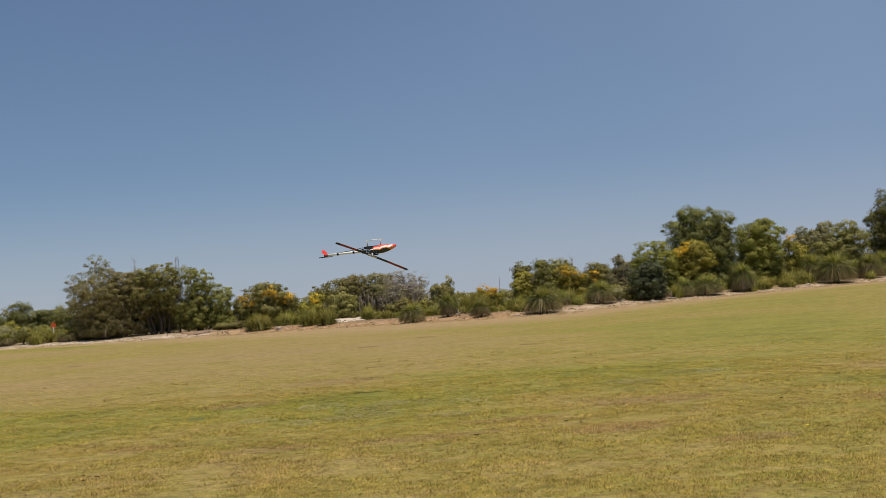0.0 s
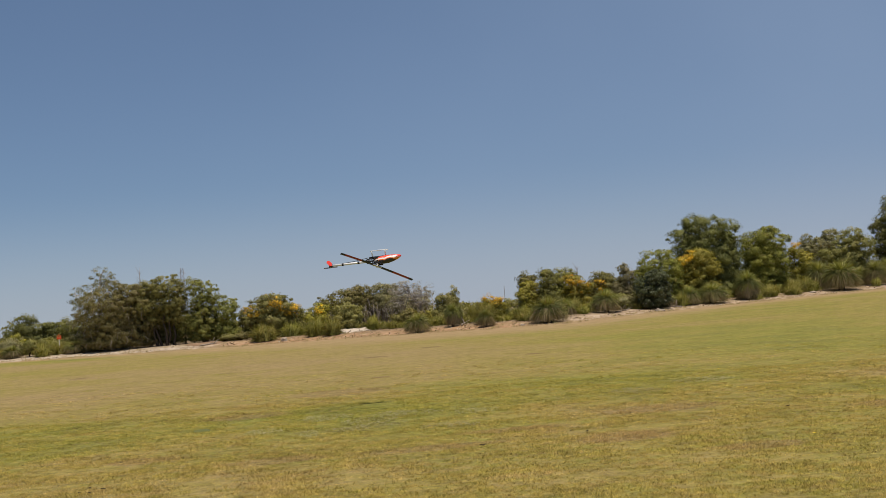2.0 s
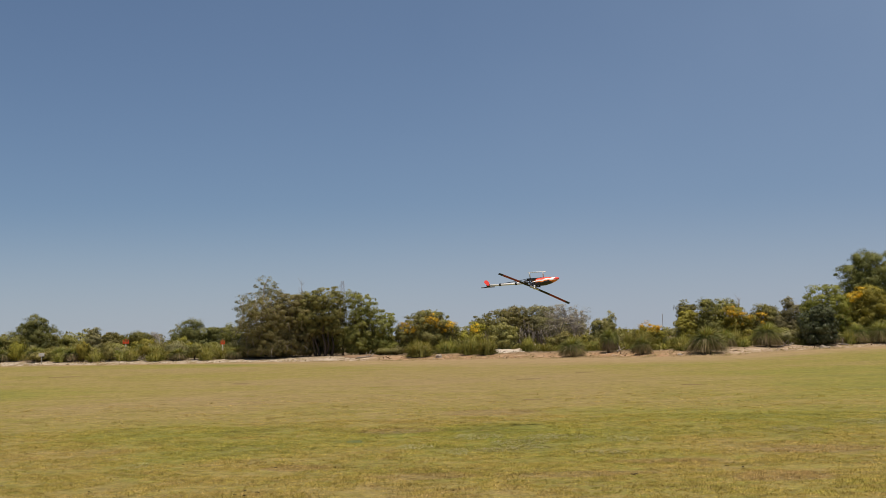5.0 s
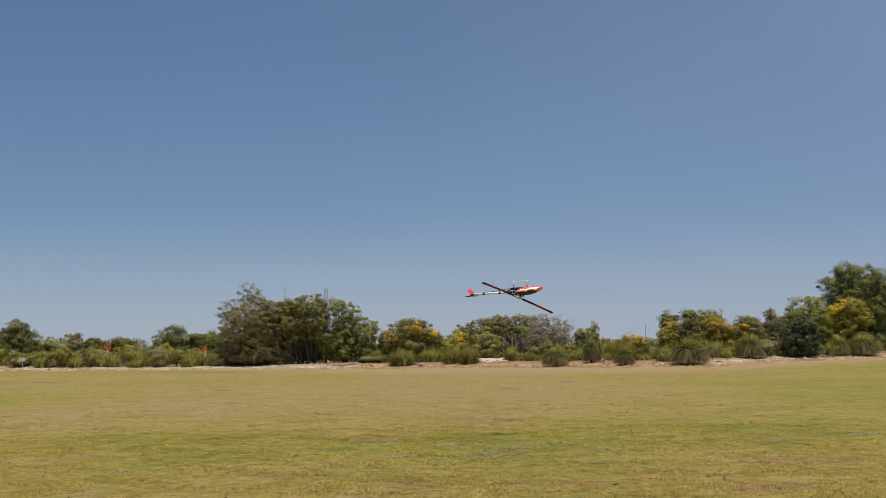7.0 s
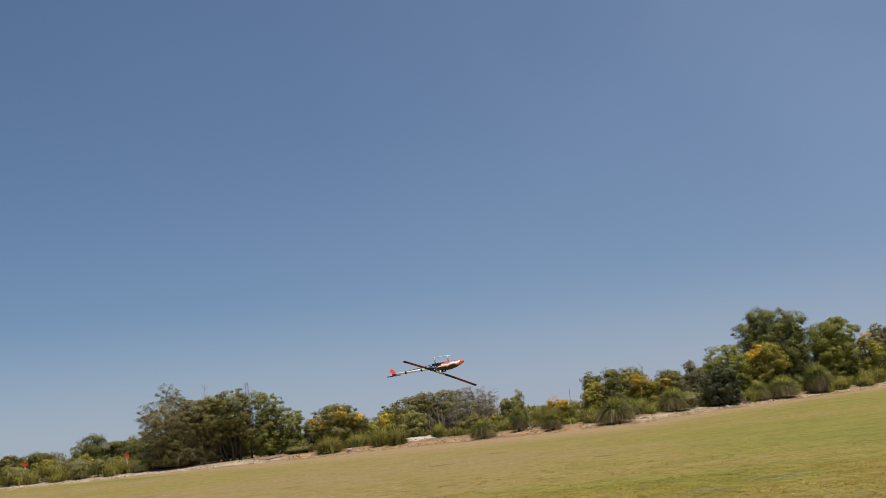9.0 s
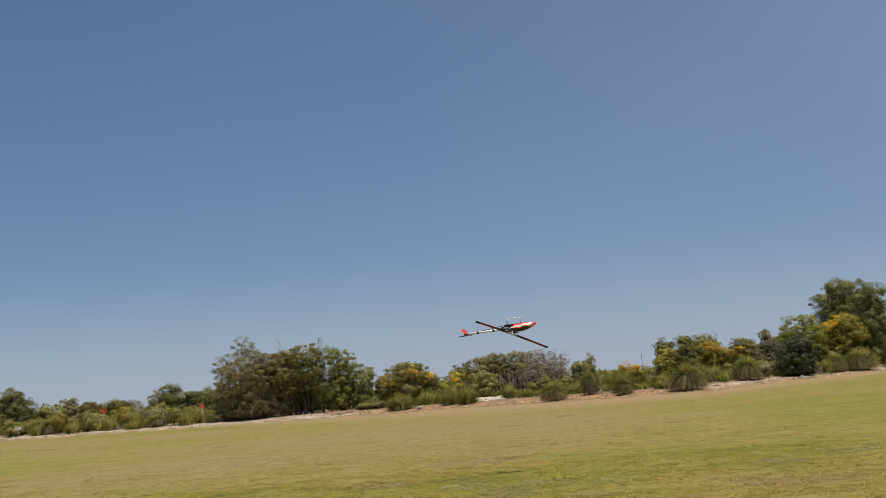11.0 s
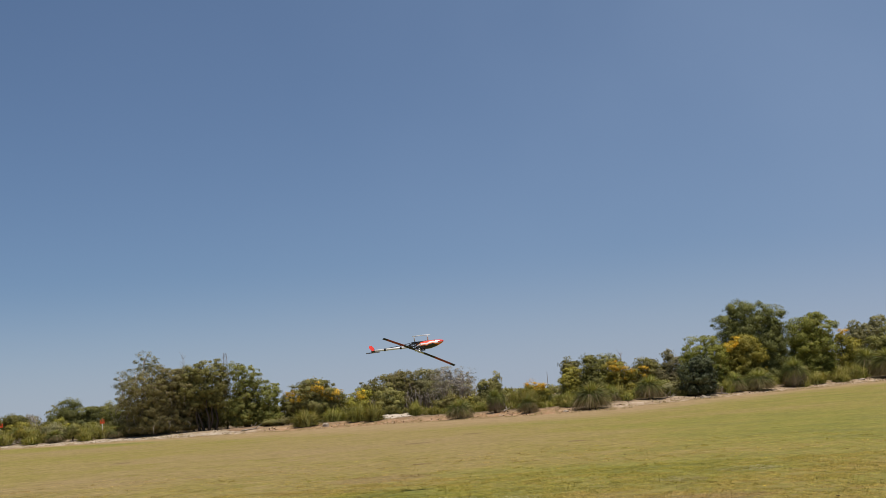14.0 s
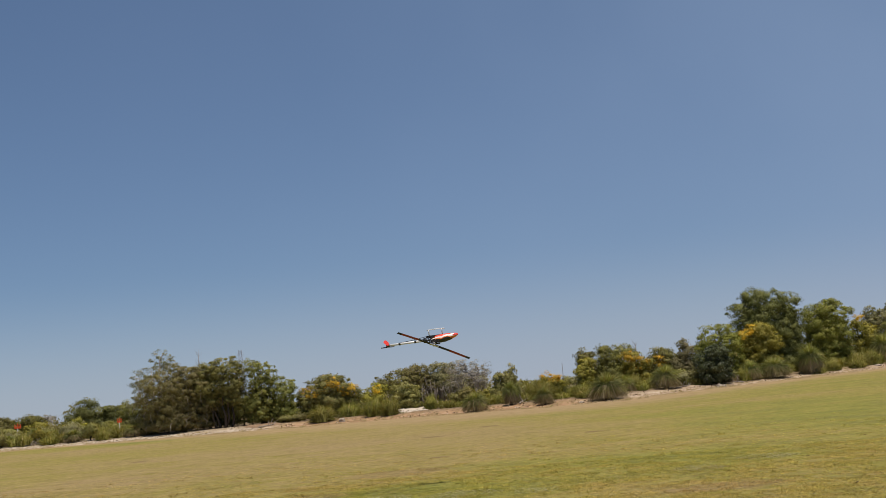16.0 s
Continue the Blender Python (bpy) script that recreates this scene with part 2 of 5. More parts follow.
M_GROUND = ground_material()
M_BLADE = blade_material()
LEAF = {
    "green": leaf_material("green_leaf", (0.146, 0.166, 0.034), (0.347, 0.358, 0.071), (0.360, 0.294, 0.102), 0.05),
    "dark": leaf_material("dark_leaf", (0.100, 0.108, 0.031), (0.278, 0.264, 0.067), (0.280, 0.252, 0.080), 0.03),
    # deep: bush shade put into the dark tones, leaf glints into the pale share
    "deep": leaf_material("shaded_deep_green_leaf", (0.026, 0.034, 0.012), (0.096, 0.104, 0.044), (0.23, 0.24, 0.17), 0.09, 0.12),
    "forest": leaf_material("forest_leaf", (0.084, 0.096, 0.030), (0.245, 0.244, 0.073), (0.24, 0.22, 0.09), 0.04),
    "olive": leaf_material("olive_leaf", (0.134, 0.136, 0.041), (0.308, 0.284, 0.091), (0.360, 0.280, 0.128), 0.06),
    "brown": leaf_material("brown_olive_leaf", (0.138, 0.133, 0.048), (0.323, 0.293, 0.103), (0.34, 0.27, 0.17), 0.10),
    "grey": leaf_material("grey_green_leaf", (0.150, 0.146, 0.069), (0.307, 0.280, 0.131), (0.345, 0.280, 0.166), 0.08),
    "gum": leaf_material("gum_leaf", (0.128, 0.129, 0.064), (0.270, 0.259, 0.128), (0.390, 0.322, 0.218), 0.10),
    "bare": leaf_material("thin_grey_leaf", (0.190, 0.178, 0.125), (0.350, 0.322, 0.235), (0.46, 0.41, 0.33), 0.35),
    "yellow": leaf_material("yellow_green_leaf", (0.180, 0.172, 0.032), (0.395, 0.346, 0.064), (0.470, 0.375, 0.080), 0.05),
    "pale": leaf_material("pale_green_leaf", (0.165, 0.165, 0.054), (0.338, 0.301, 0.102), (0.390, 0.322, 0.141), 0.08),
}
M_BLOSSOM = leaf_material("orange_blossom", (0.62, 0.36, 0.025), (0.86, 0.58, 0.07), (0.27, 0.24, 0.05), 0.20)
M_SPEAR = leaf_material("grass_tree_leaf", (0.117, 0.140, 0.045), (0.338, 0.337, 0.106), (0.360, 0.280, 0.141), 0.08, 0.3)
M_RUSH = leaf_material("rush_leaf", (0.124, 0.132, 0.030), (0.325, 0.300, 0.070), (0.400, 0.300, 0.128), 0.08, 0.3)
M_SKIRT = leaf_material("dead_skirt_leaf", (0.190, 0.152, 0.088), (0.400, 0.322, 0.205), (0.22, 0.22, 0.09), 0.25, 0.15)
M_LOWER = leaf_material("drooping_lower_leaf", (0.175, 0.158, 0.064), (0.375, 0.312, 0.142), (0.430, 0.335, 0.205), 0.35, 0.25)
M_BARK = bark_material("dark_bark", (0.045, 0.034, 0.026), (0.13, 0.10, 0.075))
M_WHITE_BARK = bark_material("white_grey_bark", (0.30, 0.27, 0.24), (0.56, 0.52, 0.48))
M_PALE_BARK = bark_material("pale_bark", (0.16, 0.135, 0.11), (0.40, 0.36, 0.31))


# ---------- helpers for things ----------
def link_mesh(name, verts, faces, material, smooth=False):
    me = bpy.data.meshes.new(name)
    me.from_pydata([tuple(v) for v in verts], [], [tuple(int(i) for i in f) for f in faces])
    me.materials.append(material)
    if smooth:
        me.polygons.foreach_set("use_smooth", [True] * len(me.polygons))
    me.update()
    return me


def quick_mesh(name, verts, loops, size, material):
    """A mesh of many faces with the same number of corners, from arrays."""
    verts = np.asarray(verts, np.float32).reshape(-1, 3)
    loops = np.asarray(loops, np.int32).ravel()
    n = len(loops) // size
    me = bpy.data.meshes.new(name)
    me.vertices.add(len(verts))
    me.vertices.foreach_set("co", verts.ravel())
    me.loops.add(len(loops))
    me.loops.foreach_set("vertex_index", loops)
    me.polygons.add(n)
    me.polygons.foreach_set("loop_start", np.arange(n, dtype=np.int32) * size)
    me.update(calc_edges=True)
    me.materials.append(material)
    return me


def part(name, data, material, parent, label=""):
    """Links a bmesh or a mesh as one object under a thing or a part."""
    if isinstance(data, bmesh.types.BMesh):
        me = bpy.data.meshes.new(name)
        data.to_mesh(me)
        data.free()
        me.materials.append(material)
    else:
        me = data
    ob = new(name, me)
    ob.parent = parent
    return tagged(ob, label)


def base(name, x, y, z, label, category, group="", turn=0.0):
    ob = new(name)
    ob.empty_display_size = 0.2
    ob.matrix_basis = pose(x, y, z, 0, 0, turn)
    return tagged(ob, label, category, group)


def tube(verts, faces, path, sides=7):
    """Adds a tapered tube along (place, radius) rows to lists of verts and faces."""
    start = len(verts)
    path = [(Vector(p), r) for p, r in path]
    for i, (p, r) in enumerate(path):
        way = (path[min(i + 1, len(path) - 1)][0] - path[max(i - 1, 0)][0]).normalized()
        side = way.cross(Vector((0.31, 0.94, 0.12))).normalized()
        up = side.cross(way)
        for k in range(sides):
            a = 2 * math.pi * k / sides
            verts.append(p + side * (r * math.cos(a)) + up * (r * math.sin(a)))
    for i in range(len(path) - 1):
        for k in range(sides):
            a, b = start + i * sides + k, start + i * sides + (k + 1) % sides
            faces.append((a, b, b + sides, a + sides))
    faces.append(tuple(range(start + sides - 1, start - 1, -1)))
    faces.append(tuple(start + (len(path) - 1) * sides + k for k in range(sides)))


def box(bm, x0, y0, z0, x1, y1, z1, bevel=0.0):
    made = bmesh.ops.create_cube(bm, size=1.0, matrix=Matrix.LocRotScale(((x0 + x1) / 2, (y0 + y1) / 2, (z0 + z1) / 2), None, (x1 - x0, y1 - y0, z1 - z0)))
    if bevel:
        edges = list({e for v in made["verts"] for e in v.link_edges})
        bmesh.ops.bevel(bm, geom=edges, offset=bevel, segments=1, affect="EDGES")


# ---------- the ground ----------
EDGE_X = [-60, -45, -20, 0, 9, 15, 19, 26, 36, 48, 60, 75]
EDGE_Y = [115.5, 113.5, 107.5, 102, 95, 90, 90, 95, 101, 106, 110, 113]


def edge_y(x):
    return np.interp(x, EDGE_X, EDGE_Y)


def ground_z(x, y):
    """The field is flat near the eye, rises a little to both sides far off, and has a low bank behind its edge."""
    k = np.clip((y - 20.0) / 75.0, 0, 1)
    k = k * k * (3 - 2 * k)
    b = np.clip((y - edge_y(x)) / 6.0, 0, 1)
    b = 0.42 * b * b * (3 - 2 * b)
    return k * (0.0075 * np.clip(-x - 6.0, 0, 80) + 0.0122 * np.clip(x - 16.0, 0, 80)) + b


def axis(fine_lo, fine_hi, step, far):
    fine = np.arange(fine_lo, fine_hi + step / 2, step)
    out = [fine_hi]
    while out[-1] < far:
        out.append(out[-1] + max(step, (out[-1] - fine_hi) * 0.35 + step))
    low = [fine_lo]
    while low[-1] > -far:
        low.append(low[-1] - max(step, (fine_lo - low[-1]) * 0.35 + step))
    return np.concatenate([low[:0:-1], fine, out[1:]])


def build_ground():
    xs, ys = axis(-80, 90, 1.0, 4600.0), axis(-4, 150, 1.0, 4600.0)
    gx, gy = np.meshgrid(xs, ys)
    gz = ground_z(gx, gy)
    ripple = np.array([[noise.noise((x * 0.23, y * 0.23, 0.0)) * 0.02 + noise.noise((x * 0.06, y * 0.06, 4.0)) * 0.03
                        if abs(x) < 95 and -10 < y < 160 else 0.0 for x in xs] for y in ys])
    gz = gz + ripple * np.clip((gy - 45) / 20, 0, 1)
    verts = np.stack([gx, gy, gz], -1).reshape(-1, 3)
    w = len(xs)
    i, j = np.meshgrid(np.arange(len(ys) - 1), np.arange(w - 1), indexing="ij")
    a = i * w + j
    loops = np.stack([a, a + 1, a + w + 1, a + w], -1)
    me = quick_mesh("ground", verts, loops, 4, M_GROUND)
    me.polygons.foreach_set("use_smooth", [True] * len(me.polygons))
    at = me.attributes.new("verge", "FLOAT", "POINT")
    at.data.foreach_set("value", np.clip(gy - edge_y(gx), -12, 40).astype(np.float32).ravel())
    reach = np.interp(gx, [-45, -22, -12, -2, 6, 11, 17, 24, 32, 60], [6, 8, 22, 40, 42, 36, 28, 22, 18, 10])
    at = me.attributes.new("dry", "FLOAT", "POINT")
    at.data.foreach_set("value", np.clip(1 + (gy - edge_y(gx)) / reach, 0, 1).astype(np.float32).ravel())
    ob = new("ground", me)
    return tagged(ob, "flat mown field of dry yellow-green grass with a sandy edge", "ground", kind="structure")


build_ground()


def unit(v):
    return v / (np.linalg.norm(v, axis=-1, keepdims=True) + 1e-9)


def shade_by(me, normals):
    """Smooth shading by given corner directions, as over a soft clump of leaves."""
    me.polygons.foreach_set("use_smooth", [True] * len(me.polygons))
    me.normals_split_custom_set_from_vertices(np.asarray(normals, np.float32).tolist())


def build_blades():
    """Small tufts of short grass over the near part of the field; each tuft has a tone of its own."""
    rng = np.random.default_rng(5)
    allv, alll, soft, tones, start = [], [], [], [], 0
    # from, to, tufts per square metre, blades in a tuft, height, blade half width, tuft radius
    for r0, r1, per, m, tall, wide, spread in ((7.0, 11.5, 900, 8, 0.020, 0.0045, 0.024), (11.5, 17, 640, 7, 0.020, 0.006, 0.028), (17, 26, 330, 6, 0.019, 0.009, 0.036), (26, 42, 60, 5, 0.013, 0.016, 0.07), (9, 36, 5.0, 22, 0.036, 0.008, 0.095)):
        n = int(0.5 * (radians(34) + radians(26)) * (r1 * r1 - r0 * r0) * per)
        r = np.sqrt(rng.uniform(r0 * r0, r1 * r1, n))
        a = rng.uniform(radians(-26), radians(34), n)
        x, y = r * np.sin(a), r * np.cos(a)
        thin = np.array([noise.noise((u * 1.3, v * 1.3, 2.0)) + 0.5 * noise.noise((u * 5.0, v * 5.0, 6.0)) for u, v in zip(x, y)])
        keep = rng.uniform(0, 1, n) < np.clip(0.72 + thin, 0.15, 1) * np.clip((42.0 - r) / 20.0, 0, 1)
        x, y, thin = x[keep], y[keep], thin[keep]
        n = len(x)
        tone = np.clip(rng.normal(0.47, 0.27, n) + thin * 0.25, 0, 1)
        size = rng.uniform(0.6, 1.35, n) * (1 + thin * 0.5)
        k = n * m
        x, y, tone, size = (np.repeat(q, m) for q in (x, y, tone, size))
        x = x + rng.normal(0, spread * 0.6, k)
        y = y + rng.normal(0, spread * 0.6, k)
        z = ground_z(x, y) - 0.004
        h = tall * rng.uniform(0.5, 1.2, k) * size
        t = rng.uniform(0, 2 * math.pi, k)
        wv = np.stack([np.cos(t), np.sin(t), 0 * t], 1) * (wide * rng.uniform(0.6, 1.3, k))[:, None]
        lean = rng.normal(0, 0.55, (k, 2)) * h[:, None]
        p = np.stack([x, y, z], 1)
        tip = p + np.stack([lean[:, 0], lean[:, 1], h], 1)
        faceward = np.cross(wv, tip - p) @ np.array(SUN_WAY)  # every blade turns its face to the sunny side
        wv *= np.sign(faceward + 1e-12)[:, None]
        v = np.stack([p - wv, p + wv, tip], 1).reshape(-1, 3)
        soft.append(np.repeat(unit(np.array([0.05, -0.25, 1.0]) + rng.normal(0, 0.20, (k, 3))), 3, 0))
        tones.append(np.repeat(tone, 3))
        allv.append(v)
        alll.append(np.arange(3 * k) + start)
        start += 3 * k
    me = quick_mesh("grass", np.concatenate(allv), np.concatenate(alll), 3, M_BLADE)
    shade_by(me, np.concatenate(soft))
    at = me.attributes.new("tone", "FLOAT", "POINT")
    at.data.foreach_set("value", np.concatenate(tones).astype(np.float32))
    tagged(new("grass", me), "short dry and green blades of mown grass", "grass", kind="stuff")


build_blades()


# ---------- trees ----------
def leaves(rng, centres, radii, outs, count, size, droop=0.0):
    """Small three-cornered leaves over the outer and upper side of soft clumps, which stay hollow beneath. Returns corners and their directions."""
    n = len(centres) * count
    c, rad, lobe = np.repeat(centres, count, 0), np.repeat(radii, count, 0), np.repeat(outs, count, 0)
    d = unit(rng.normal(size=(n, 3)) + lobe * 0.55 + np.array([0, 0, 0.45]))
    form = np.repeat(rng.uniform([0.75, 0.75, 0.45], [1.45, 1.45, 0.95], (len(centres), 3)), count, 0)
    p = c + d * rad[:, None] * (rng.uniform(0.05, 1.15, (n, 1)) ** 0.5) * form
    soft = unit(d * 0.80 + lobe * 0.45 + np.array([0, 0, 0.15]))
    face = unit(soft + rng.normal(0, 0.45, (n, 3)))
    way = rng.normal(size=(n, 3)) - np.array([0, 0, droop * 2.0])
    way = unit(way - face * (way * face).sum(1, keepdims=True))
    across = np.cross(face, way)
    s = size * rng.uniform(0.6, 1.4, (n, 1))
    v = np.stack([p - way * s * 0.5 - across * s * 0.33, p - way * s * 0.5 + across * s * 0.33, p + way * s * 0.62], 1)
    flip = (np.cross(v[:, 1] - v[:, 0], v[:, 2] - v[:, 0]) * face).sum(1) < 0
    v[flip] = v[flip][:, ::-1]
    return v.reshape(-1, 3), np.repeat(unit(soft + face * 0.4), 3, 0)


LOOK = {  # leaves per clump, leaf length, clump radius, clumps per square metre, droop
    "green": (118, 0.110, 0.46, 1.75, 0.1), "dark": (112, 0.112, 0.45, 2.0, 0.1), "olive": (105, 0.110, 0.41, 2.0, 0.1),
    "brown": (125, 0.084, 0.38, 2.5, 1.0), "grey": (100, 0.106, 0.40, 2.0, 0.1), "gum": (58, 0.085, 0.32, 2.3, 0.4),
    "bare": (52, 0.062, 0.30, 3.4, 0.1), "yellow": (98, 0.102, 0.36, 2.4, 0.0), "pale": (84, 0.102, 0.34, 2.4, 0.9),
    "deep": (105, 0.112, 0.38, 2.2, 0.1), "open": (98, 0.106, 0.38, 1.15, 0.2), "bloom": (64, 0.084, 0.30, 2.8, 0.0), "forest": (118, 0.110, 0.47, 1.7, 0.1),
}
LEAF["open"] = leaf_material("fresh_green_leaf", (0.130, 0.148, 0.036), (0.318, 0.318, 0.078), (0.34, 0.30, 0.11), 0.05)
LABELS = {
    "green": "leafy green tree with several dark trunks, at the field's edge", "dark": "dense dark green tree with sunlit top leaves",
    "olive": "olive green bushland tree with a broken crown", "brown": "broad brownish-olive tree with grey bare twigs and hanging leaves",
    "grey": "grey-green bushland tree with a rounded crown", "gum": "tall thin gum tree with sparse grey-green leaves",
    "bare": "half-bare grey tree with an open umbrella of branches", "yellow": "yellow-green leafy shrub among the bushes",
    "forest": "tall dark green tree with a broad dense crown",
    "deep": "dense bush of very dark glossy green leaves, shade and glints put into their colour",
    "open": "green tree with an open crown that shows sky between its leaves",
    "pale": "pale green weeping shrub below taller trees",
}
tree_seed = [11]


def crown_mesh(name, rng, lobes, look_key, material):
    """Leaf clumps over the skin of each lobe, and a few larger leaves in its heart that close it."""
    count, size, cr, per, droop = LOOK[look_key]
    cs, rs, outs, heart, heart_out = [], [], [], [], []
    for dx, dz, rx, rz, *back in lobes:
        ry = 0.5 * (rx + rz) * 1.15
        area = 4 * math.pi * ((rx * ry) ** 1.6 / 3 + (rx * rz) ** 1.6 / 3 + (ry * rz) ** 1.6 / 3) ** (1 / 1.6)
        n = max(6, int(area * per))
        d = unit(rng.normal(size=(n, 3)))
        k = rng.uniform(0.55, 1.0, (n, 1)) ** 0.4
        wob = np.array([1 + 0.34 * noise.noise(Vector(v) * 2.3 + Vector((dx, dz, rx * 3))) for v in d])[:, None]
        fit = np.maximum(np.array([rx, ry, rz]) * 1.10 - cr * 0.26, 0.2)
        mid = np.array([dx, back[0] if back else 0.0, dz])
        cs.append(mid + d * fit * k * wob)
        rs.append(cr * rng.uniform(0.4, 1.4, n))
        outs.append(d)
        if look_key not in ("gum", "bare", "bloom"):
            d = unit(rng.normal(size=(n, 3)))
            heart.append(mid + d * fit * rng.uniform(0.4, 0.88, (n, 1)))
            heart_out.append(d)
    cs, rs = np.concatenate(cs), np.concatenate(rs)
    cs[:, 2] = np.maximum(cs[:, 2], 0.35)
    v, nrm = leaves(rng, cs, rs, np.concatenate(outs), count, size, droop)
    if heart:
        c = np.concatenate(heart)
        c[:, 2] = np.maximum(c[:, 2], 0.3)
        hv, hn = leaves(rng, c, np.full(len(c), cr), np.concatenate(heart_out), 9, size * 1.9, droop)
        v, nrm = np.concatenate([v, hv]), np.concatenate([nrm, hn])
    me = quick_mesh(name, v, np.arange(len(v)), 3, material)
    shade_by(me, nrm)
    return me, cs


def tree(name, x, y, pal, lobes, blossom=()):
    tree_seed[0] += 7
    rng = np.random.default_rng(tree_seed[0])
    z = float(ground_z(x, y))
    thing = base(name, x, y, z - 0.05, LABELS[pal] if not blossom else "yellow-green flowering tree with bright orange blossom clumps", "tree" if "bush" not in name and "shrub" not in name else "bush")
    full = list(lobes)
    if pal not in ("gum", "bare") and name != "shade_tree":  # leaves hang down towards the ground
        for dx, dz, rx, rz in lobes:
            low = dz - rz
            while low > (1.5 if name == "woodland_tree" else 0.5):
                h = min(1.0, low * 0.6 + 0.2)
                full.append((dx * 0.96, max(0.6, low - h * 0.35), rx * 0.92, h))
                low -= h * 1.25
    crown, cs = crown_mesh("crown", rng, full, pal, LEAF[pal])
    pale = pal in ("gum", "bare", "grey", "brown")
    bark = M_WHITE_BARK if pal in ("bare", "gum") else M_PALE_BARK if pale or name == "woodland_tree" else M_BARK
    verts, faces = [], []
    span = max(l[0] + l[2] for l in lobes) - min(l[0] - l[2] for l in lobes)
    stems = 5 if name == "shade_tree" else 1 if span < 3.0 else (2 if span < 5.5 else 3)
    height = max(l[1] for l in lobes)
    lows = sorted(lobes, key=lambda l: l[0])
    for s in range(stems):
        group = lows[s * len(lows) // stems:(s + 1) * len(lows) // stems] or lows
        fx = sum(l[0] for l in group) / len(group)
        fz = sum(l[1] for l in group) / len(group)
        foot = Vector((fx * 0.45 + rng.uniform(-0.3, 0.3), rng.uniform(-0.5, 0.3), 0))
        fork = Vector((fx * 0.75, rng.uniform(-0.3, 0.3), max(0.6, fz * 0.5)))
        r = (0.05 + 0.022 * height) * (0.7 if name == "shade_tree" or pal == "bare" else 1.25 if name == "woodland_tree" else 1.0)
        bend = (foot + fork) / 2 + Vector((rng.uniform(-0.2, 0.2), 0, 0))
        tube(verts, faces, [(foot, r * 1.25), (foot.lerp(bend, 0.4), r), (bend, r * 0.85), (fork, r * 0.7)])
        for dx, dz, rx, rz in group:
            tip = Vector((dx + rng.uniform(-0.2, 0.2), rng.uniform(-0.4, 0.4), dz + rz * 0.25))
            knee = fork.lerp(tip, 0.5) + Vector((rng.uniform(-0.25, 0.25), rng.uniform(-0.2, 0.2), 0.15))
            tube(verts, faces, [(fork, r * 0.6), (knee, r * 0.4), (tip, r * 0.12)], 5)
            for _ in range(3 + (70 if pal == "bare" else 14 if pal in ("gum", "brown") else 0)):
                near = cs[rng.integers(len(cs))]
                if abs(near[0] - dx) < rx * 1.2 and abs(near[2] - dz) < rz * 1.3:
                    e = Vector(near)
                    a = knee.lerp(tip, rng.uniform(0.0, 0.9))
                    m = a.lerp(e, 0.5) + Vector((rng.uniform(-0.15, 0.15), rng.uniform(-0.15, 0.15), rng.uniform(-0.05, 0.2)))
                    tube(verts, faces, [(a, r * (0.30 if pal == "bare" else 0.22)), (m, r * (0.2 if pal == "bare" else 0.13)), (e, 0.014)], 4)
    part("trunk", link_mesh("trunk", verts, faces, bark, True), bark, thing)
    part("crown", crown, LEAF[pal], thing)
    if name == "woodland_tree":  # thin pale stems of saplings under the crown
        verts, faces = [], []
        for _ in range(26):
            a = Vector((rng.uniform(-0.55, 0.55) * span, rng.uniform(-2.2, -0.6), 0))
            b = a + Vector((rng.normal(0, 0.15), 0, rng.uniform(0.8, 1.5)))
            e = b + Vector((rng.normal(0, 0.25), rng.normal(0, 0.15), rng.uniform(0.6, 1.5)))
            tube(verts, faces, [(a, 0.036), (b, 0.028), (e, 0.010)], 5)
            for _ in range(3):
                c = b.lerp(e, rng.uniform(0.0, 0.7))
                tube(verts, faces, [(c, 0.018), (c + Vector((rng.normal(0, 0.3), rng.normal(0, 0.2), rng.uniform(0.2, 0.7))), 0.008)], 4)
        part("sapling_thicket", link_mesh("sapling_thicket", verts, faces, M_PALE_BARK, True), M_PALE_BARK, thing, "thin pale sapling stems")["kind"] = "stuff"
    if pal == "brown":
        verts, faces = [], []
        for c in cs[rng.permutation(len(cs))[:150]]:
            if c[2] > height * 0.85:
                continue
            a = Vector(c) * 1.0 + Vector((0, 0, 0.15))
            a.x, a.y = a.x * 1.05, a.y * 1.12
            drop = rng.uniform(0.5, 1.1)
            b = a + Vector((rng.normal(0, 0.25), rng.normal(0, 0.15), -drop * 0.5))
            e = b + Vector((rng.normal(0, 0.12), rng.normal(0, 0.1), -drop * 0.5))
            e.z = max(e.z, 0.05)
            tube(verts, faces, [(a, 0.028), (b, 0.020), (e, 0.007)], 4)
        part("hanging_twigs", link_mesh("hanging_twigs", verts, faces, M_PALE_BARK), M_PALE_BARK, thing, "grey bare hanging twigs")["kind"] = "stuff"
    if blossom:
        me, _ = crown_mesh("blossom", rng, blossom, "bloom", M_BLOSSOM)
        ob = part("blossom", me, M_BLOSSOM, thing, "bright orange flower clumps")
        ob.location.y = -0.9
    return thing


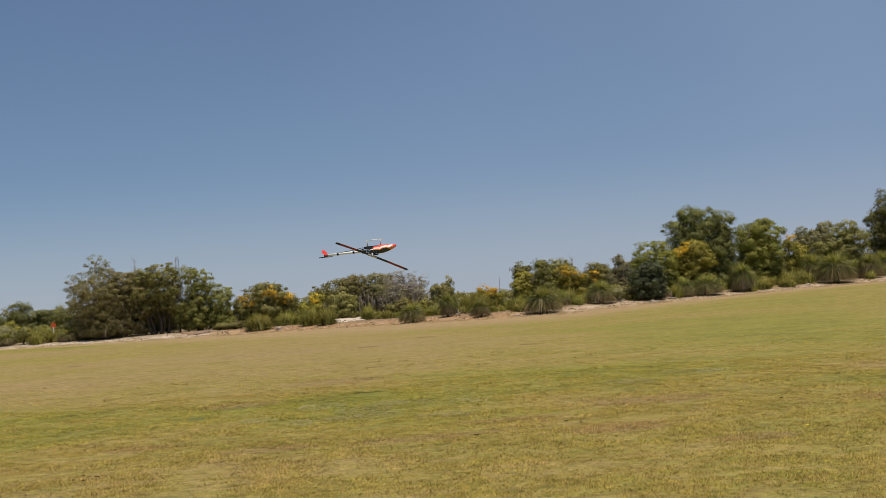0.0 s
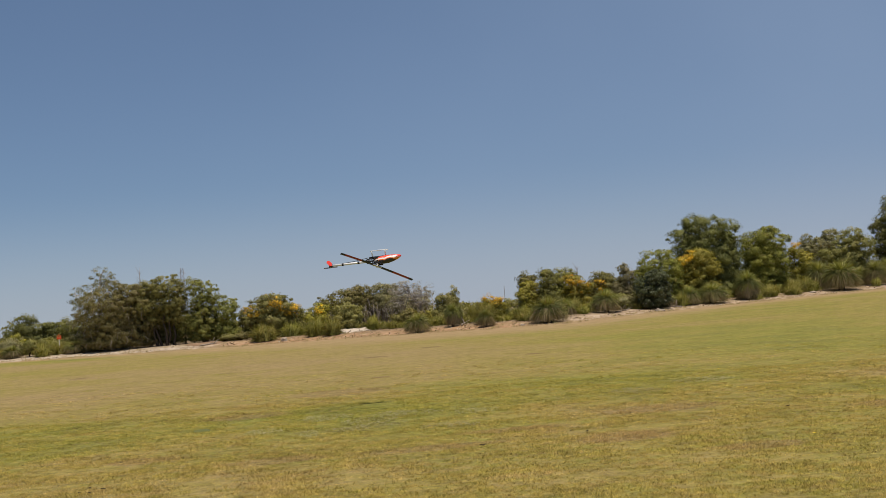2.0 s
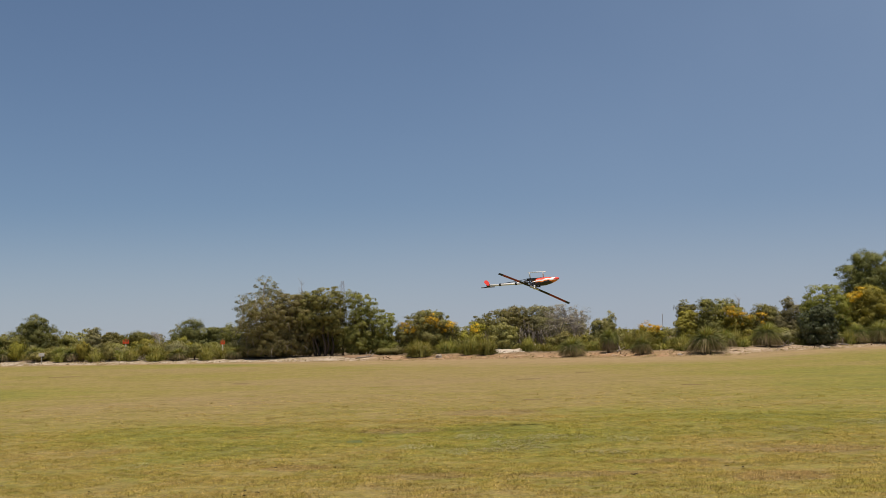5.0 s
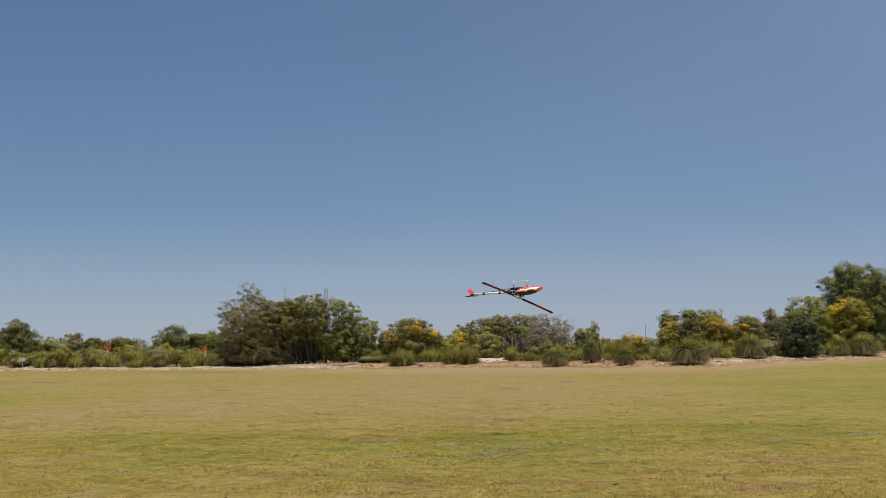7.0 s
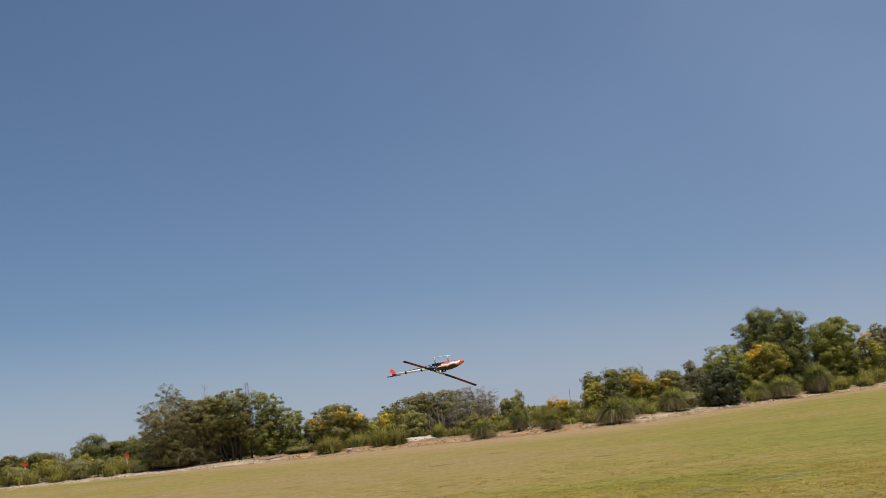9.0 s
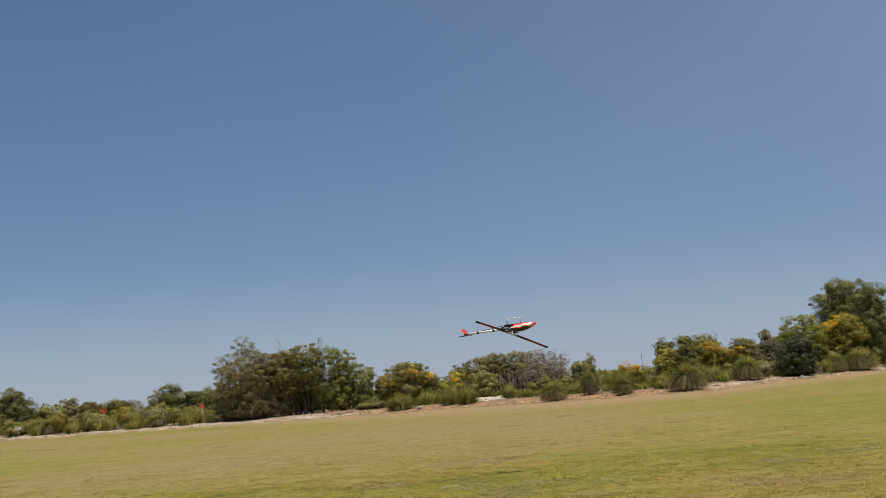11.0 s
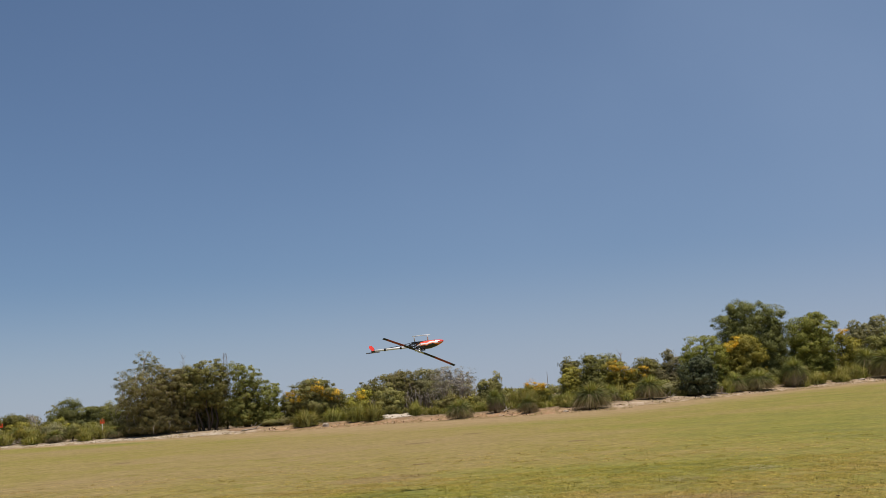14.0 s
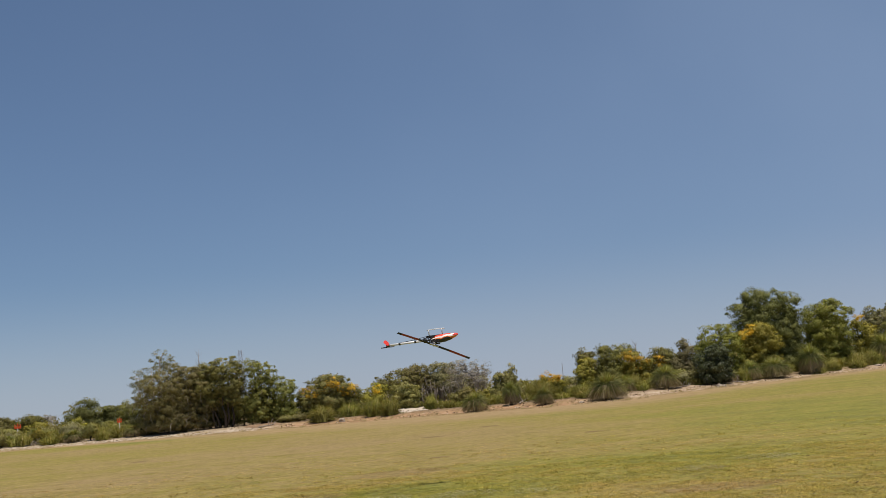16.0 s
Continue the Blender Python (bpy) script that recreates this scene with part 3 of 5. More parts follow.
tree("olive_gum", -19.8, 116.9, "gum",
     [(1.0, 6.8, 1.0, 0.8), (1.8, 6.3, 0.7, 0.7), (0.1, 5.7, 1.2, 0.7), (-1.1, 5.1, 0.8, 0.9), (-0.6, 3.7, 1.3, 1.3), (-1.3, 2.3, 1.1, 1.1)])
tree("olive_tree", -16.4, 111.6, "brown",
     [(-0.9, 3.9, 2.6, 1.7), (0.5, 4.8, 2.0, 0.9), (-1.9, 2.6, 2.1, 1.5), (1.3, 3.7, 1.6, 1.9), (-0.7, 1.5, 2.3, 1.3), (1.8, 2.0, 1.3, 1.3)])
tree("shade_tree", -12.6, 111.0, "olive",
     [(0.2, 5.2, 1.6, 1.0), (-1.2, 4.8, 1.1, 0.9), (1.2, 4.6, 0.9, 1.1), (0.3, 3.9, 1.6, 0.8), (-1.3, 3.6, 1.2, 0.9), (0.9, 3.3, 1.1, 0.7), (-0.3, 2.9, 1.1, 0.6), (-1.2, 2.5, 0.9, 0.6), (0.9, 2.5, 0.9, 0.6)])
tree("slender_tree", -9.2, 110.7, "open",
     [(-0.5, 5.1, 0.8, 0.9), (0.3, 4.7, 1.1, 1.0), (-0.3, 2.7, 1.0, 0.9), (1.1, 3.8, 0.9, 1.1), (-0.1, 1.2, 1.2, 1.2)])
tree("slender_tree", -7.2, 110.9, "open",
     [(-0.1, 2.7, 1.2, 1.2), (0.5, 3.1, 0.8, 0.8), (-0.4, 1.3, 1.2, 1.1)])
tree("understorey_bush", -13.8, 113.4, "brown",
     [(-0.0, 1.7, 1.6, 1.5), (1.3, 1.6, 1.2, 1.4), (-1.3, 1.4, 1.2, 1.2), (0.4, 2.8, 1.5, 0.8)])
tree("understorey_bush", -10.8, 113.2, "olive",
     [(-0.4, 1.6, 1.3, 1.4), (1.0, 1.1, 1.1, 1.0)])
tree("round_tree", -22.0, 119.5, "dark",
     [(-0.3, 2.2, 1.0, 1.0), (0.3, 1.2, 1.1, 1.1)])
tree("flowering_tree", -3.2, 111.3, "olive",
     [(-0.0, 2.7, 2.2, 0.9), (0.3, 3.5, 1.2, 0.5), (-1.8, 2.1, 1.0, 0.7), (1.9, 2.0, 1.0, 0.8), (-0.3, 1.5, 2.1, 0.7)],
     blossom=[(0.5, 3.2, 0.7, 0.5), (-1.6, 2.5, 0.8, 0.5), (2.0, 2.4, 0.8, 0.5), (1.2, 2.6, 0.5, 0.4), (-0.5, 2.7, 0.5, 0.3)])
tree("woodland_tree", 3.2, 121.5, "olive",
     [(0.5, 2.9, 2.3, 1.0), (-0.9, 2.3, 1.2, 0.9), (0.4, 1.9, 1.9, 0.8)])
tree("woodland_tree", 5.4, 121.8, "brown",
     [(-0.1, 3.3, 1.7, 0.9), (0.6, 2.2, 1.9, 1.0), (-0.4, 3.8, 0.9, 0.5)])
tree("woodland_tree", 7.9, 121.8, "grey",
     [(-0.3, 3.5, 1.7, 0.8), (0.0, 2.4, 1.9, 1.0), (0.4, 2.9, 1.2, 0.9)])
tree("weeping_shrub", 3.7, 111.1, "pale",
     [(0.1, 2.0, 1.4, 0.6), (-0.7, 1.6, 0.8, 0.5), (0.6, 1.4, 0.9, 0.5)])
tree("weeping_shrub", 1.0, 111.2, "yellow",
     [(0.3, 2.1, 0.8, 0.6), (-0.3, 1.5, 0.9, 0.5)],
     blossom=[(0.3, 2.2, 0.4, 0.4)])
tree("grey_gum", 9.9, 114.0, "bare",
     [(-1.4, 3.5, 1.0, 0.5), (-0.3, 3.9, 1.2, 0.4), (1.1, 3.5, 0.9, 0.45), (1.8, 2.9, 0.6, 0.4), (-0.1, 3.0, 1.8, 0.6), (-1.1, 2.2, 1.3, 0.7), (1.0, 2.1, 1.1, 0.6)])
tree("woodland_tree", 9.9, 119.5, "grey",
     [(-0.6, 2.4, 1.5, 0.7), (0.9, 2.1, 1.3, 0.7), (0.2, 1.7, 1.9, 0.6)])
tree("small_tree", 12.45, 107.5, "pale",
     [(0.55, 2.7, 0.55, 0.5), (-0.0, 2.2, 0.8, 0.5), (-0.75, 2.1, 0.4, 0.4), (0.2, 1.6, 0.9, 0.5)])
tree("flowering_tree", 15.1, 98.0, "yellow",
     [(-0.4, 1.5, 0.7, 0.4), (0.4, 1.4, 0.7, 0.4)],
     blossom=[(-0.4, 1.9, 0.5, 0.3), (0.2, 1.7, 0.4, 0.2)])
tree("small_tree", 18.9, 102.0, "olive",
     [(-0.1, 3.4, 0.75, 0.4), (0.2, 2.6, 0.8, 0.7), (0.3, 1.7, 0.9, 0.7)])
tree("small_bush", 18.3, 100.0, "yellow",
     [(0.2, 2.6, 0.7, 0.5), (-0.2, 2.2, 0.6, 0.4)])
tree("upright_tree", 20.1, 99.8, "dark",
     [(-0.1, 3.6, 0.4, 0.3), (0.0, 2.8, 0.6, 0.6), (0.2, 2.0, 1.0, 0.6)])
tree("small_tree", 22.7, 106.6, "olive",
     [(0.2, 3.5, 1.0, 0.5), (-0.1, 2.7, 0.9, 0.7)])
tree("small_tree", 23.8, 105.4, "yellow",
     [(-0.4, 2.6, 1.1, 0.7), (0.5, 2.1, 0.8, 0.6)],
     blossom=[(-0.6, 2.9, 0.5, 0.5), (0.3, 2.5, 0.6, 0.4), (-0.2, 2.0, 0.4, 0.3)])
tree("small_tree", 26.6, 107.3, "olive",
     [(-0.0, 2.9, 0.9, 0.5), (0.9, 2.4, 1.0, 0.7), (-0.8, 2.0, 0.7, 0.6)],
     blossom=[(-0.5, 2.2, 0.5, 0.5)])
tree("small_tree", 28.3, 106.4, "grey",
     [(0.2, 3.5, 0.5, 0.4), (0.5, 2.6, 0.9, 0.8), (-0.6, 1.8, 1.2, 0.6)])
tree("dense_bush", 30.6, 103.7, "green",
     [(0.1, 3.5, 1.7, 1.3), (-0.9, 2.5, 1.0, 1.0), (1.0, 3.1, 1.2, 1.2)])
# the deep leaves carry the shade of the lower front in their colour
tree("dense_bush", 29.2, 100.2, "deep",
     [(-0.1, 1.9, 1.2, 1.2), (-0.6, 1.3, 0.9, 0.8), (0.5, 1.0, 1.1, 0.7), (0.4, 2.7, 0.9, 0.6)])
tree("tall_tree", 37.0, 110.4, "forest",
     [(0.8, 6.4, 1.9, 1.5), (-1.8, 5.9, 1.1, 0.8), (-0.4, 7.3, 1.0, 0.7), (2.8, 6.1, 1.1, 1.3), (0.7, 5.2, 2.5, 1.4), (1.3, 4.0, 2.3, 1.2), (2.8, 3.5, 0.9, 1.3), (-0.0, 2.6, 2.1, 1.2)])
tree("flowering_tree", 34.4, 106.1, "yellow",
     [(1.0, 4.0, 1.2, 0.7), (-0.5, 3.5, 0.8, 0.6), (1.7, 3.1, 1.1, 1.1), (0.1, 2.4, 1.2, 0.8)],
     blossom=[(0.2, 4.3, 0.45, 0.35), (-0.9, 3.7, 0.35, 0.3), (-0.3, 4.0, 0.3, 0.25)])
tree("broad_tree", 43.2, 113.0, "green",
     [(-0.0, 5.3, 1.3, 0.7), (1.4, 6.1, 1.0, 0.5), (1.8, 4.9, 1.6, 1.2), (1.0, 3.2, 2.1, 1.2), (-0.2, 3.8, 1.0, 0.8)])
tree("far_gum", 62.3, 144.5, "grey",
     [(0.0, 5.7, 1.0, 0.8), (2.7, 6.3, 1.2, 0.7), (1.8, 5.2, 1.7, 0.8), (-0.2, 4.6, 1.2, 0.7)])
tree("broad_tree", 54.1, 118.0, "olive",
     [(1.3, 5.1, 1.1, 0.8), (2.3, 3.9, 1.5, 1.1), (0.3, 4.0, 1.3, 0.9), (-1.0, 3.3, 1.4, 0.7), (1.2, 2.8, 1.6, 0.8)])
tree("tall_tree", 61.1, 120.2, "forest",
     [(0.6, 8.2, 1.4, 1.1), (-0.4, 6.8, 1.1, 1.1), (-1.6, 6.0, 0.8, 0.5), (1.0, 5.3, 1.8, 1.9), (2.7, 7.5, 1.6, 1.6), (3.5, 5.4, 1.7, 1.9), (0.5, 3.4, 2.0, 1.1)])
tree("small_bush", 48.1, 116.0, "yellow",
     [(0.2, 3.9, 0.5, 0.6), (1.3, 3.5, 0.9, 0.5)],
     blossom=[(0.2, 4.6, 0.4, 0.3)])
tree("round_tree", -46.5, 132.2, "forest",
     [(0.1, 3.8, 1.4, 0.9), (-0.7, 2.9, 1.5, 0.9), (0.8, 2.6, 1.7, 1.1), (-0.4, 1.8, 1.7, 0.7)])
tree("round_tree", -53.0, 131.1, "forest",
     [(0.4, 4.2, 1.1, 0.8), (0.5, 2.8, 1.5, 1.0), (-0.9, 3.4, 1.2, 1.2)])
tree("small_tree", -44.0, 135.8, "dark",
     [(-0.1, 1.9, 0.9, 0.6), (-0.0, 1.3, 1.1, 0.6)])
tree("small_tree", -42.1, 139.3, "grey",
     [(-0.1, 2.9, 0.8, 0.4), (0.3, 2.0, 1.2, 0.6), (-0.4, 1.4, 1.2, 0.5)])
tree("small_tree", -40.0, 138.8, "olive",
     [(0.0, 2.2, 1.1, 0.6), (-0.1, 1.4, 1.3, 0.6)])
tree("small_tree", -36.3, 135.9, "dark",
     [(0.2, 2.2, 1.3, 0.5), (-0.8, 1.7, 0.9, 0.8), (0.4, 1.4, 1.4, 0.6)])
tree("grey_gum", -35.0, 139.6, "bare",
     [(-0.2, 2.5, 0.9, 0.3), (0.1, 1.8, 0.8, 0.5)])
tree("round_tree", -27.9, 127.9, "forest",
     [(-0.5, 3.2, 1.1, 0.6), (0.4, 2.3, 2.1, 0.8), (1.8, 2.7, 0.8, 0.5), (-1.9, 2.0, 0.9, 0.7), (0.1, 1.3, 2.4, 0.7)])
tree("small_tree", -23.7, 123.9, "olive",
     [(-0.2, 2.6, 0.6, 0.4), (0.1, 1.7, 0.9, 0.8)])
tree("small_bush", -31.1, 118.7, "yellow",
     [(0.3, 1.5, 0.7, 0.4), (-0.5, 1.2, 0.7, 0.4)])
tree("small_bush", -26.9, 117.7, "yellow",
     [(-0.2, 1.7, 0.4, 0.3), (0.1, 1.1, 0.7, 0.4)])
tree("small_bush", -45.2, 121.0, "olive",
     [(-0.1, 2.0, 0.9, 0.6), (1.2, 1.7, 0.8, 0.6), (-1.3, 1.8, 0.9, 0.6)])


# ---------- grass trees along the edge ----------
def arched(name, material, p0, p1, p2, width, soft):
    """Long thin leaves of two bent pieces each, from foot, knee and tip places."""
    n = len(p0)
    way = p2 - p0
    side = unit(np.cross(way, soft)) * width
    for p in (p1, p2):
        p[:, 2] = np.maximum(p[:, 2], 0.015)
    v = np.stack([p0 - side * 0.7, p0 + side * 0.7, p1 + side, p1 - side, p2], 1).reshape(-1, 3)
    k = np.arange(n)[:, None] * 5
    loops = np.concatenate([k + [0, 1, 2], k + [0, 2, 3], k + [3, 2, 4]], 1)
    me = quick_mesh(name, v, loops, 3, material)
    shade_by(me, np.repeat(soft, 5, 0))
    return me


def dome_leaves(name, rng, n, material, middle, low, high, rise, droop, width, reach=(0.8, 1.0)):
    """Spears that stand out on all sides of one point, within a dome one metre high and two wide."""
    a = rng.uniform(0, 2 * math.pi, n)
    e = np.arcsin(rng.uniform(math.sin(low), math.sin(high), n))
    out = np.stack([np.cos(a), np.sin(a), 0 * a], 1)
    r = rng.uniform(*reach, n)[:, None]
    flat, lift = out * np.cos(e)[:, None], np.sin(e)[:, None] * np.array([0, 0, 1.0])
    p0 = np.array([0, 0, middle]) + flat * 0.05 + lift * 0.04
    p1 = np.array([0, 0, middle]) + (flat * 0.58 + lift * rise * 0.60) * r + np.array([0, 0, 0.04])
    p2 = np.array([0, 0, middle]) + (flat + lift * rise) * r - np.array([0, 0, 1.0]) * droop * np.cos(e)[:, None] ** 2 * rng.uniform(0.5, 1.2, (n, 1))
    soft = unit(flat + lift * 1.1 + np.array([0, 0, 0.30]) + rng.normal(0, 0.30, (n, 3)))
    return arched(name, material, p0, p1, p2, width, soft)


def rush_leaves(name, rng, n, material, width):
    """A round mound of leaves from a wide foot, with upright bunches in it, one metre high and two wide."""
    up = np.array([0, 0, 1.0])
    m = n * 2 // 5
    a = rng.uniform(0, 2 * math.pi, m)
    e = np.arcsin(rng.uniform(0.12, 1.0, m))
    out = np.stack([np.cos(a), np.sin(a), 0 * a], 1)
    flat, lift = out * np.cos(e)[:, None], np.sin(e)[:, None] * up
    r = (rng.uniform(0.25, 1.0, (m, 1)) ** 0.4) * (1 + 0.16 * np.sin(3 * a + rng.uniform(0, 6)) + 0.10 * np.sin(7 * a))[:, None]
    foot = out * np.sqrt(rng.uniform(0, 0.14, (m, 1)))
    d0 = foot
    d1 = foot * 0.8 + (flat * 0.50 + lift * 0.64) * r
    d2 = foot * 0.6 + (flat * 0.95 + lift * 0.98) * r - up * 0.16 * np.cos(e)[:, None] * r
    dn = unit(flat * 0.9 + lift + up * 0.35 + rng.normal(0, 0.25, (m, 3)))
    bunches, k = 12, n - m
    turn = np.arange(bunches) * 2.4 + rng.normal(0, 0.3, bunches)
    far = np.sqrt((np.arange(bunches) + 0.5) / bunches) * 0.62
    which = rng.integers(0, bunches, k)
    mid = np.stack([np.cos(turn) * far, np.sin(turn) * far, 0 * far], 1)[which]
    tall = (rng.uniform(0.75, 1.0, bunches) * (1 - 0.9 * far ** 2))[which][:, None] * rng.uniform(0.3, 1.0, (k, 1)) ** 0.4
    a = rng.uniform(0, 2 * math.pi, k)
    out = np.stack([np.cos(a), np.sin(a), 0 * a], 1)
    wide = rng.uniform(0.04, 0.34, (k, 1))
    b0 = mid * 0.8 + out * rng.uniform(0.02, 0.12, (k, 1))
    b1 = b0 + mid * 0.2 * tall + out * wide * 0.5 + up * tall * 0.66
    b2 = b0 + mid * 0.45 * tall + out * wide * 1.2 + up * tall * (0.98 - 0.9 * wide)
    bn = unit(out * 0.4 + mid * 0.9 + up * 0.7 + rng.normal(0, 0.25, (k, 3)))
    return arched(name, material, np.concatenate([d0, b0]), np.concatenate([d1, b1]), np.concatenate([d2, b2]), width, np.concatenate([dn, bn]))


def grass_tree_kind(seed, kind, full):
    """One plant of a kind, a metre high and two wide; the fuller ones stand along the edge."""
    rng = np.random.default_rng(seed)
    n, w = (2000, 0.010) if full else (640, 0.019)
    if kind == "rush":
        n, w = n * 8 // 5, w * 0.7
    verts, faces = [], []
    if kind == "rush":
        tube(verts, faces, [((0, 0, -0.05), 0.42), ((0.02, 0, 0.05), 0.34), ((0, 0.02, 0.12), 0.2)], 9)
    else:
        tube(verts, faces, [((0, 0, -0.05), 0.17), ((0.02, 0, 0.2), 0.15), ((0, 0.02, 0.42), 0.12)], 8)
    out = [("trunk", link_mesh("trunk", verts, faces, M_BARK, True), M_BARK)]
    if kind == "rush":
        out.append(("leaf_tuft", rush_leaves("leaf_tuft", rng, n, M_RUSH, w), M_RUSH))
    elif kind == "skirt":
        out.append(("leaf_tuft", dome_leaves("leaf_tuft", rng, n, M_SPEAR, 0.50, -0.15, 1.5, 0.60, 0.20, w, (0.55, 1.12)), M_SPEAR))
        out.append(("skirt", dome_leaves("skirt", rng, n * 3 // 5, M_SKIRT, 0.52, -1.1, 0.10, 0.50, 0.55, w * 1.2, (0.45, 1.0)), M_SKIRT))
    else:
        out.append(("leaf_tuft", dome_leaves("leaf_tuft", rng, n, M_SPEAR, 0.42, -0.15, 1.5, 0.62, 0.20, w, (0.6, 1.12)), M_SPEAR))
        out.append(("skirt", dome_leaves("skirt", rng, n * 2 // 3, M_LOWER, 0.44, -0.70, 0.30, 0.50, 0.52, w, (0.55, 1.1)), M_LOWER))
    return out


KINDS = {(k, full): [grass_tree_kind(31 + 5 * i + 40 * j + 200 * full, k, full) for i in range(4)]
         for j, k in enumerate(("plain", "skirt", "rush")) for full in (False, True)}
GT_LABEL = {"plain": "grass tree with a dome of thin green spear leaves", "skirt": "grass tree with a brown skirt of dead leaves under green spears",
            "rush": "yellow-green rush tuft with upright blades at the sandy edge"}
gt_count = [0]


def grass_tree(x, y, height, half, kind, full=True):
    gt_count[0] += 1
    i = gt_count[0]
    z = float(ground_z(x, y))
    ob = base("rush_tuft" if kind == "rush" else "grass_tree", x, y, z - 0.02, GT_LABEL[kind], "grass tree" if kind != "rush" else "rush",
              "grass trees along the field's edge" if kind != "rush" else "rush tufts along the field's edge")
    turn = Euler((0, 0, i * 2.4)).to_matrix().to_4x4()
    ob.matrix_basis = Matrix.Translation((x, y, z - 0.02)) @ turn @ Matrix.Diagonal((half, half, height, 1))
    for name, me, m in KINDS[kind, full][i % 4]:
        part(name, me, m, ob, "brown dead leaves hanging down" if name == "skirt" else "")


grass_tree(-3.7, 106.3, 1.91, 1.65, "rush")
grass_tree(-1.4, 109.0, 1.65, 1.34, "rush")
grass_tree(0.7, 105.5, 2.03, 1.13, "rush")
grass_tree(2.1, 104.2, 1.94, 1.12, "rush")
grass_tree(5.8, 108.0, 1.75, 0.84, "rush")
grass_tree(8.7, 96.5, 1.61, 1.29, "plain")
grass_tree(11.6, 96.9, 1.85, 0.80, "skirt")
grass_tree(12.4, 99.0, 1.56, 0.40, "skirt")
grass_tree(13.7, 100.5, 2.04, 0.75, "rush")
grass_tree(13.8, 93.5, 1.39, 0.83, "plain")
grass_tree(14.2, 96.0, 2.06, 1.13, "rush")
grass_tree(16.6, 101.5, 1.27, 0.58, "skirt")
grass_tree(17.3, 97.5, 1.41, 0.92, "rush")
grass_tree(18.3, 91.4, 2.09, 1.72, "plain")
grass_tree(22.4, 100.8, 1.78, 1.12, "rush")
grass_tree(24.5, 98.2, 2.05, 1.40, "plain")
grass_tree(26.9, 101.3, 1.16, 1.00, "rush")
grass_tree(32.1, 104.4, 2.0, 0.95, "plain")
grass_tree(33.0, 102.6, 1.75, 1.15, "plain")
grass_tree(35.4, 103.5, 1.87, 1.72, "plain")
grass_tree(35.5, 108.0, 1.88, 1.04, "plain")
grass_tree(39.3, 105.2, 2.53, 1.45, "skirt")
grass_tree(41.5, 106.6, 1.37, 1.11, "rush")
grass_tree(49.9, 114.2, 2.93, 1.65, "plain")
grass_tree(50.1, 109.6, 2.95, 2.11, "plain")
grass_tree(55.2, 113.1, 2.46, 1.56, "plain")
grass_tree(45.3, 109.4, 1.69, 1.23, "rush")
grass_tree(45.1, 112.3, 1.40, 1.02, "rush")
grass_tree(33.3, 106.7, 2.61, 1.03, "plain")
grass_tree(46.7, 110.1, 1.91, 1.09, "rush")
grass_tree(54.9, 115.9, 1.91, 1.12, "plain")
grass_tree(58.5, 117.0, 2.59, 1.46, "plain")
grass_tree(-47.1, 124.7, 1.81, 1.23, "rush")
grass_tree(-44.5, 124.1, 1.60, 1.04, "rush")
grass_tree(-39.0, 119.4, 1.47, 1.00, "rush")
grass_tree(-37.6, 118.8, 1.35, 1.15, "rush")
grass_tree(-36.1, 118.6, 1.35, 1.15, "rush")
grass_tree(-34.3, 118.0, 1.29, 1.14, "rush")
grass_tree(-33.0, 117.7, 1.33, 0.99, "rush")
grass_tree(-31.4, 117.3, 1.37, 1.13, "rush")
grass_tree(-30.2, 117.0, 1.31, 1.13, "rush")
grass_tree(-28.4, 116.6, 1.30, 1.11, "rush")
grass_tree(-26.7, 116.2, 1.39, 1.27, "rush")
grass_tree(-24.9, 115.8, 1.29, 1.11, "rush")
grass_tree(-23.4, 115.4, 1.28, 1.02, "rush")
grass_tree(-21.9, 115.1, 1.13, 1.10, "rush")
grass_tree(-20.2, 114.6, 1.09, 1.10, "rush")
grass_tree(-49.6, 125.1, 1.91, 1.23, "rush")
grass_tree(-42.9, 123.8, 1.43, 1.04, "rush")

grass_tree(-36.3, 116.6, 1.35, 0.85, "plain")
grass_tree(-27.0, 114.9, 1.25, 0.80, "plain")

# more tufts, thinner ones, in the second row
fill = random.Random(8)
for _ in range(250):
    gx = fill.uniform(-58, -18) if fill.random() < 0.5 else fill.uniform(-18, 64)
    deep = fill.uniform(4.6 if gx < -15 else 2.0, 12)
    if -19 < gx < -8.5 or (-8.5 < gx < 30 and deep < 7.5) or 1.5 < gx < 7.0:
        continue
    gy = float(edge_y(gx)) + deep
    grass_tree(gx, gy, fill.uniform(0.95, 1.6), fill.uniform(0.65, 1.15), "rush" if fill.random() < 0.75 else "plain", False)


for _ in range(26):
    gx = fill.uniform(4.5, 16.0)
    grass_tree(gx, float(edge_y(gx)) + fill.uniform(8.0, 17.0), fill.uniform(0.6, 1.1), fill.uniform(0.5, 0.8), "rush", False)
for _ in range(46):
    gx = fill.uniform(13.0, 46)
    gy = float(edge_y(gx)) + fill.uniform(4.0, 9.0)
    grass_tree(gx, gy, fill.uniform(0.7, 1.2), fill.uniform(0.7, 1.15), "rush" if fill.random() < 0.7 else "plain", False)


hedge, pick = [], random.Random(17)
hx = -59.0
while hx < -19.5:
    spot = (hx, float(edge_y(hx)) + fill.uniform(3.0, 4.6), fill.uniform(1.1, 1.5), fill.uniform(0.95, 1.25))
    kind = "plain" if fill.random() < 0.14 else "rush"
    if not -42.6 < hx < -39.4:  # bare sand round the board
        if pick.random() < 0.5:
            hedge.append(spot)
        else:
            grass_tree(*spot, kind, False)
    hx += fill.uniform(0.9, 1.6)


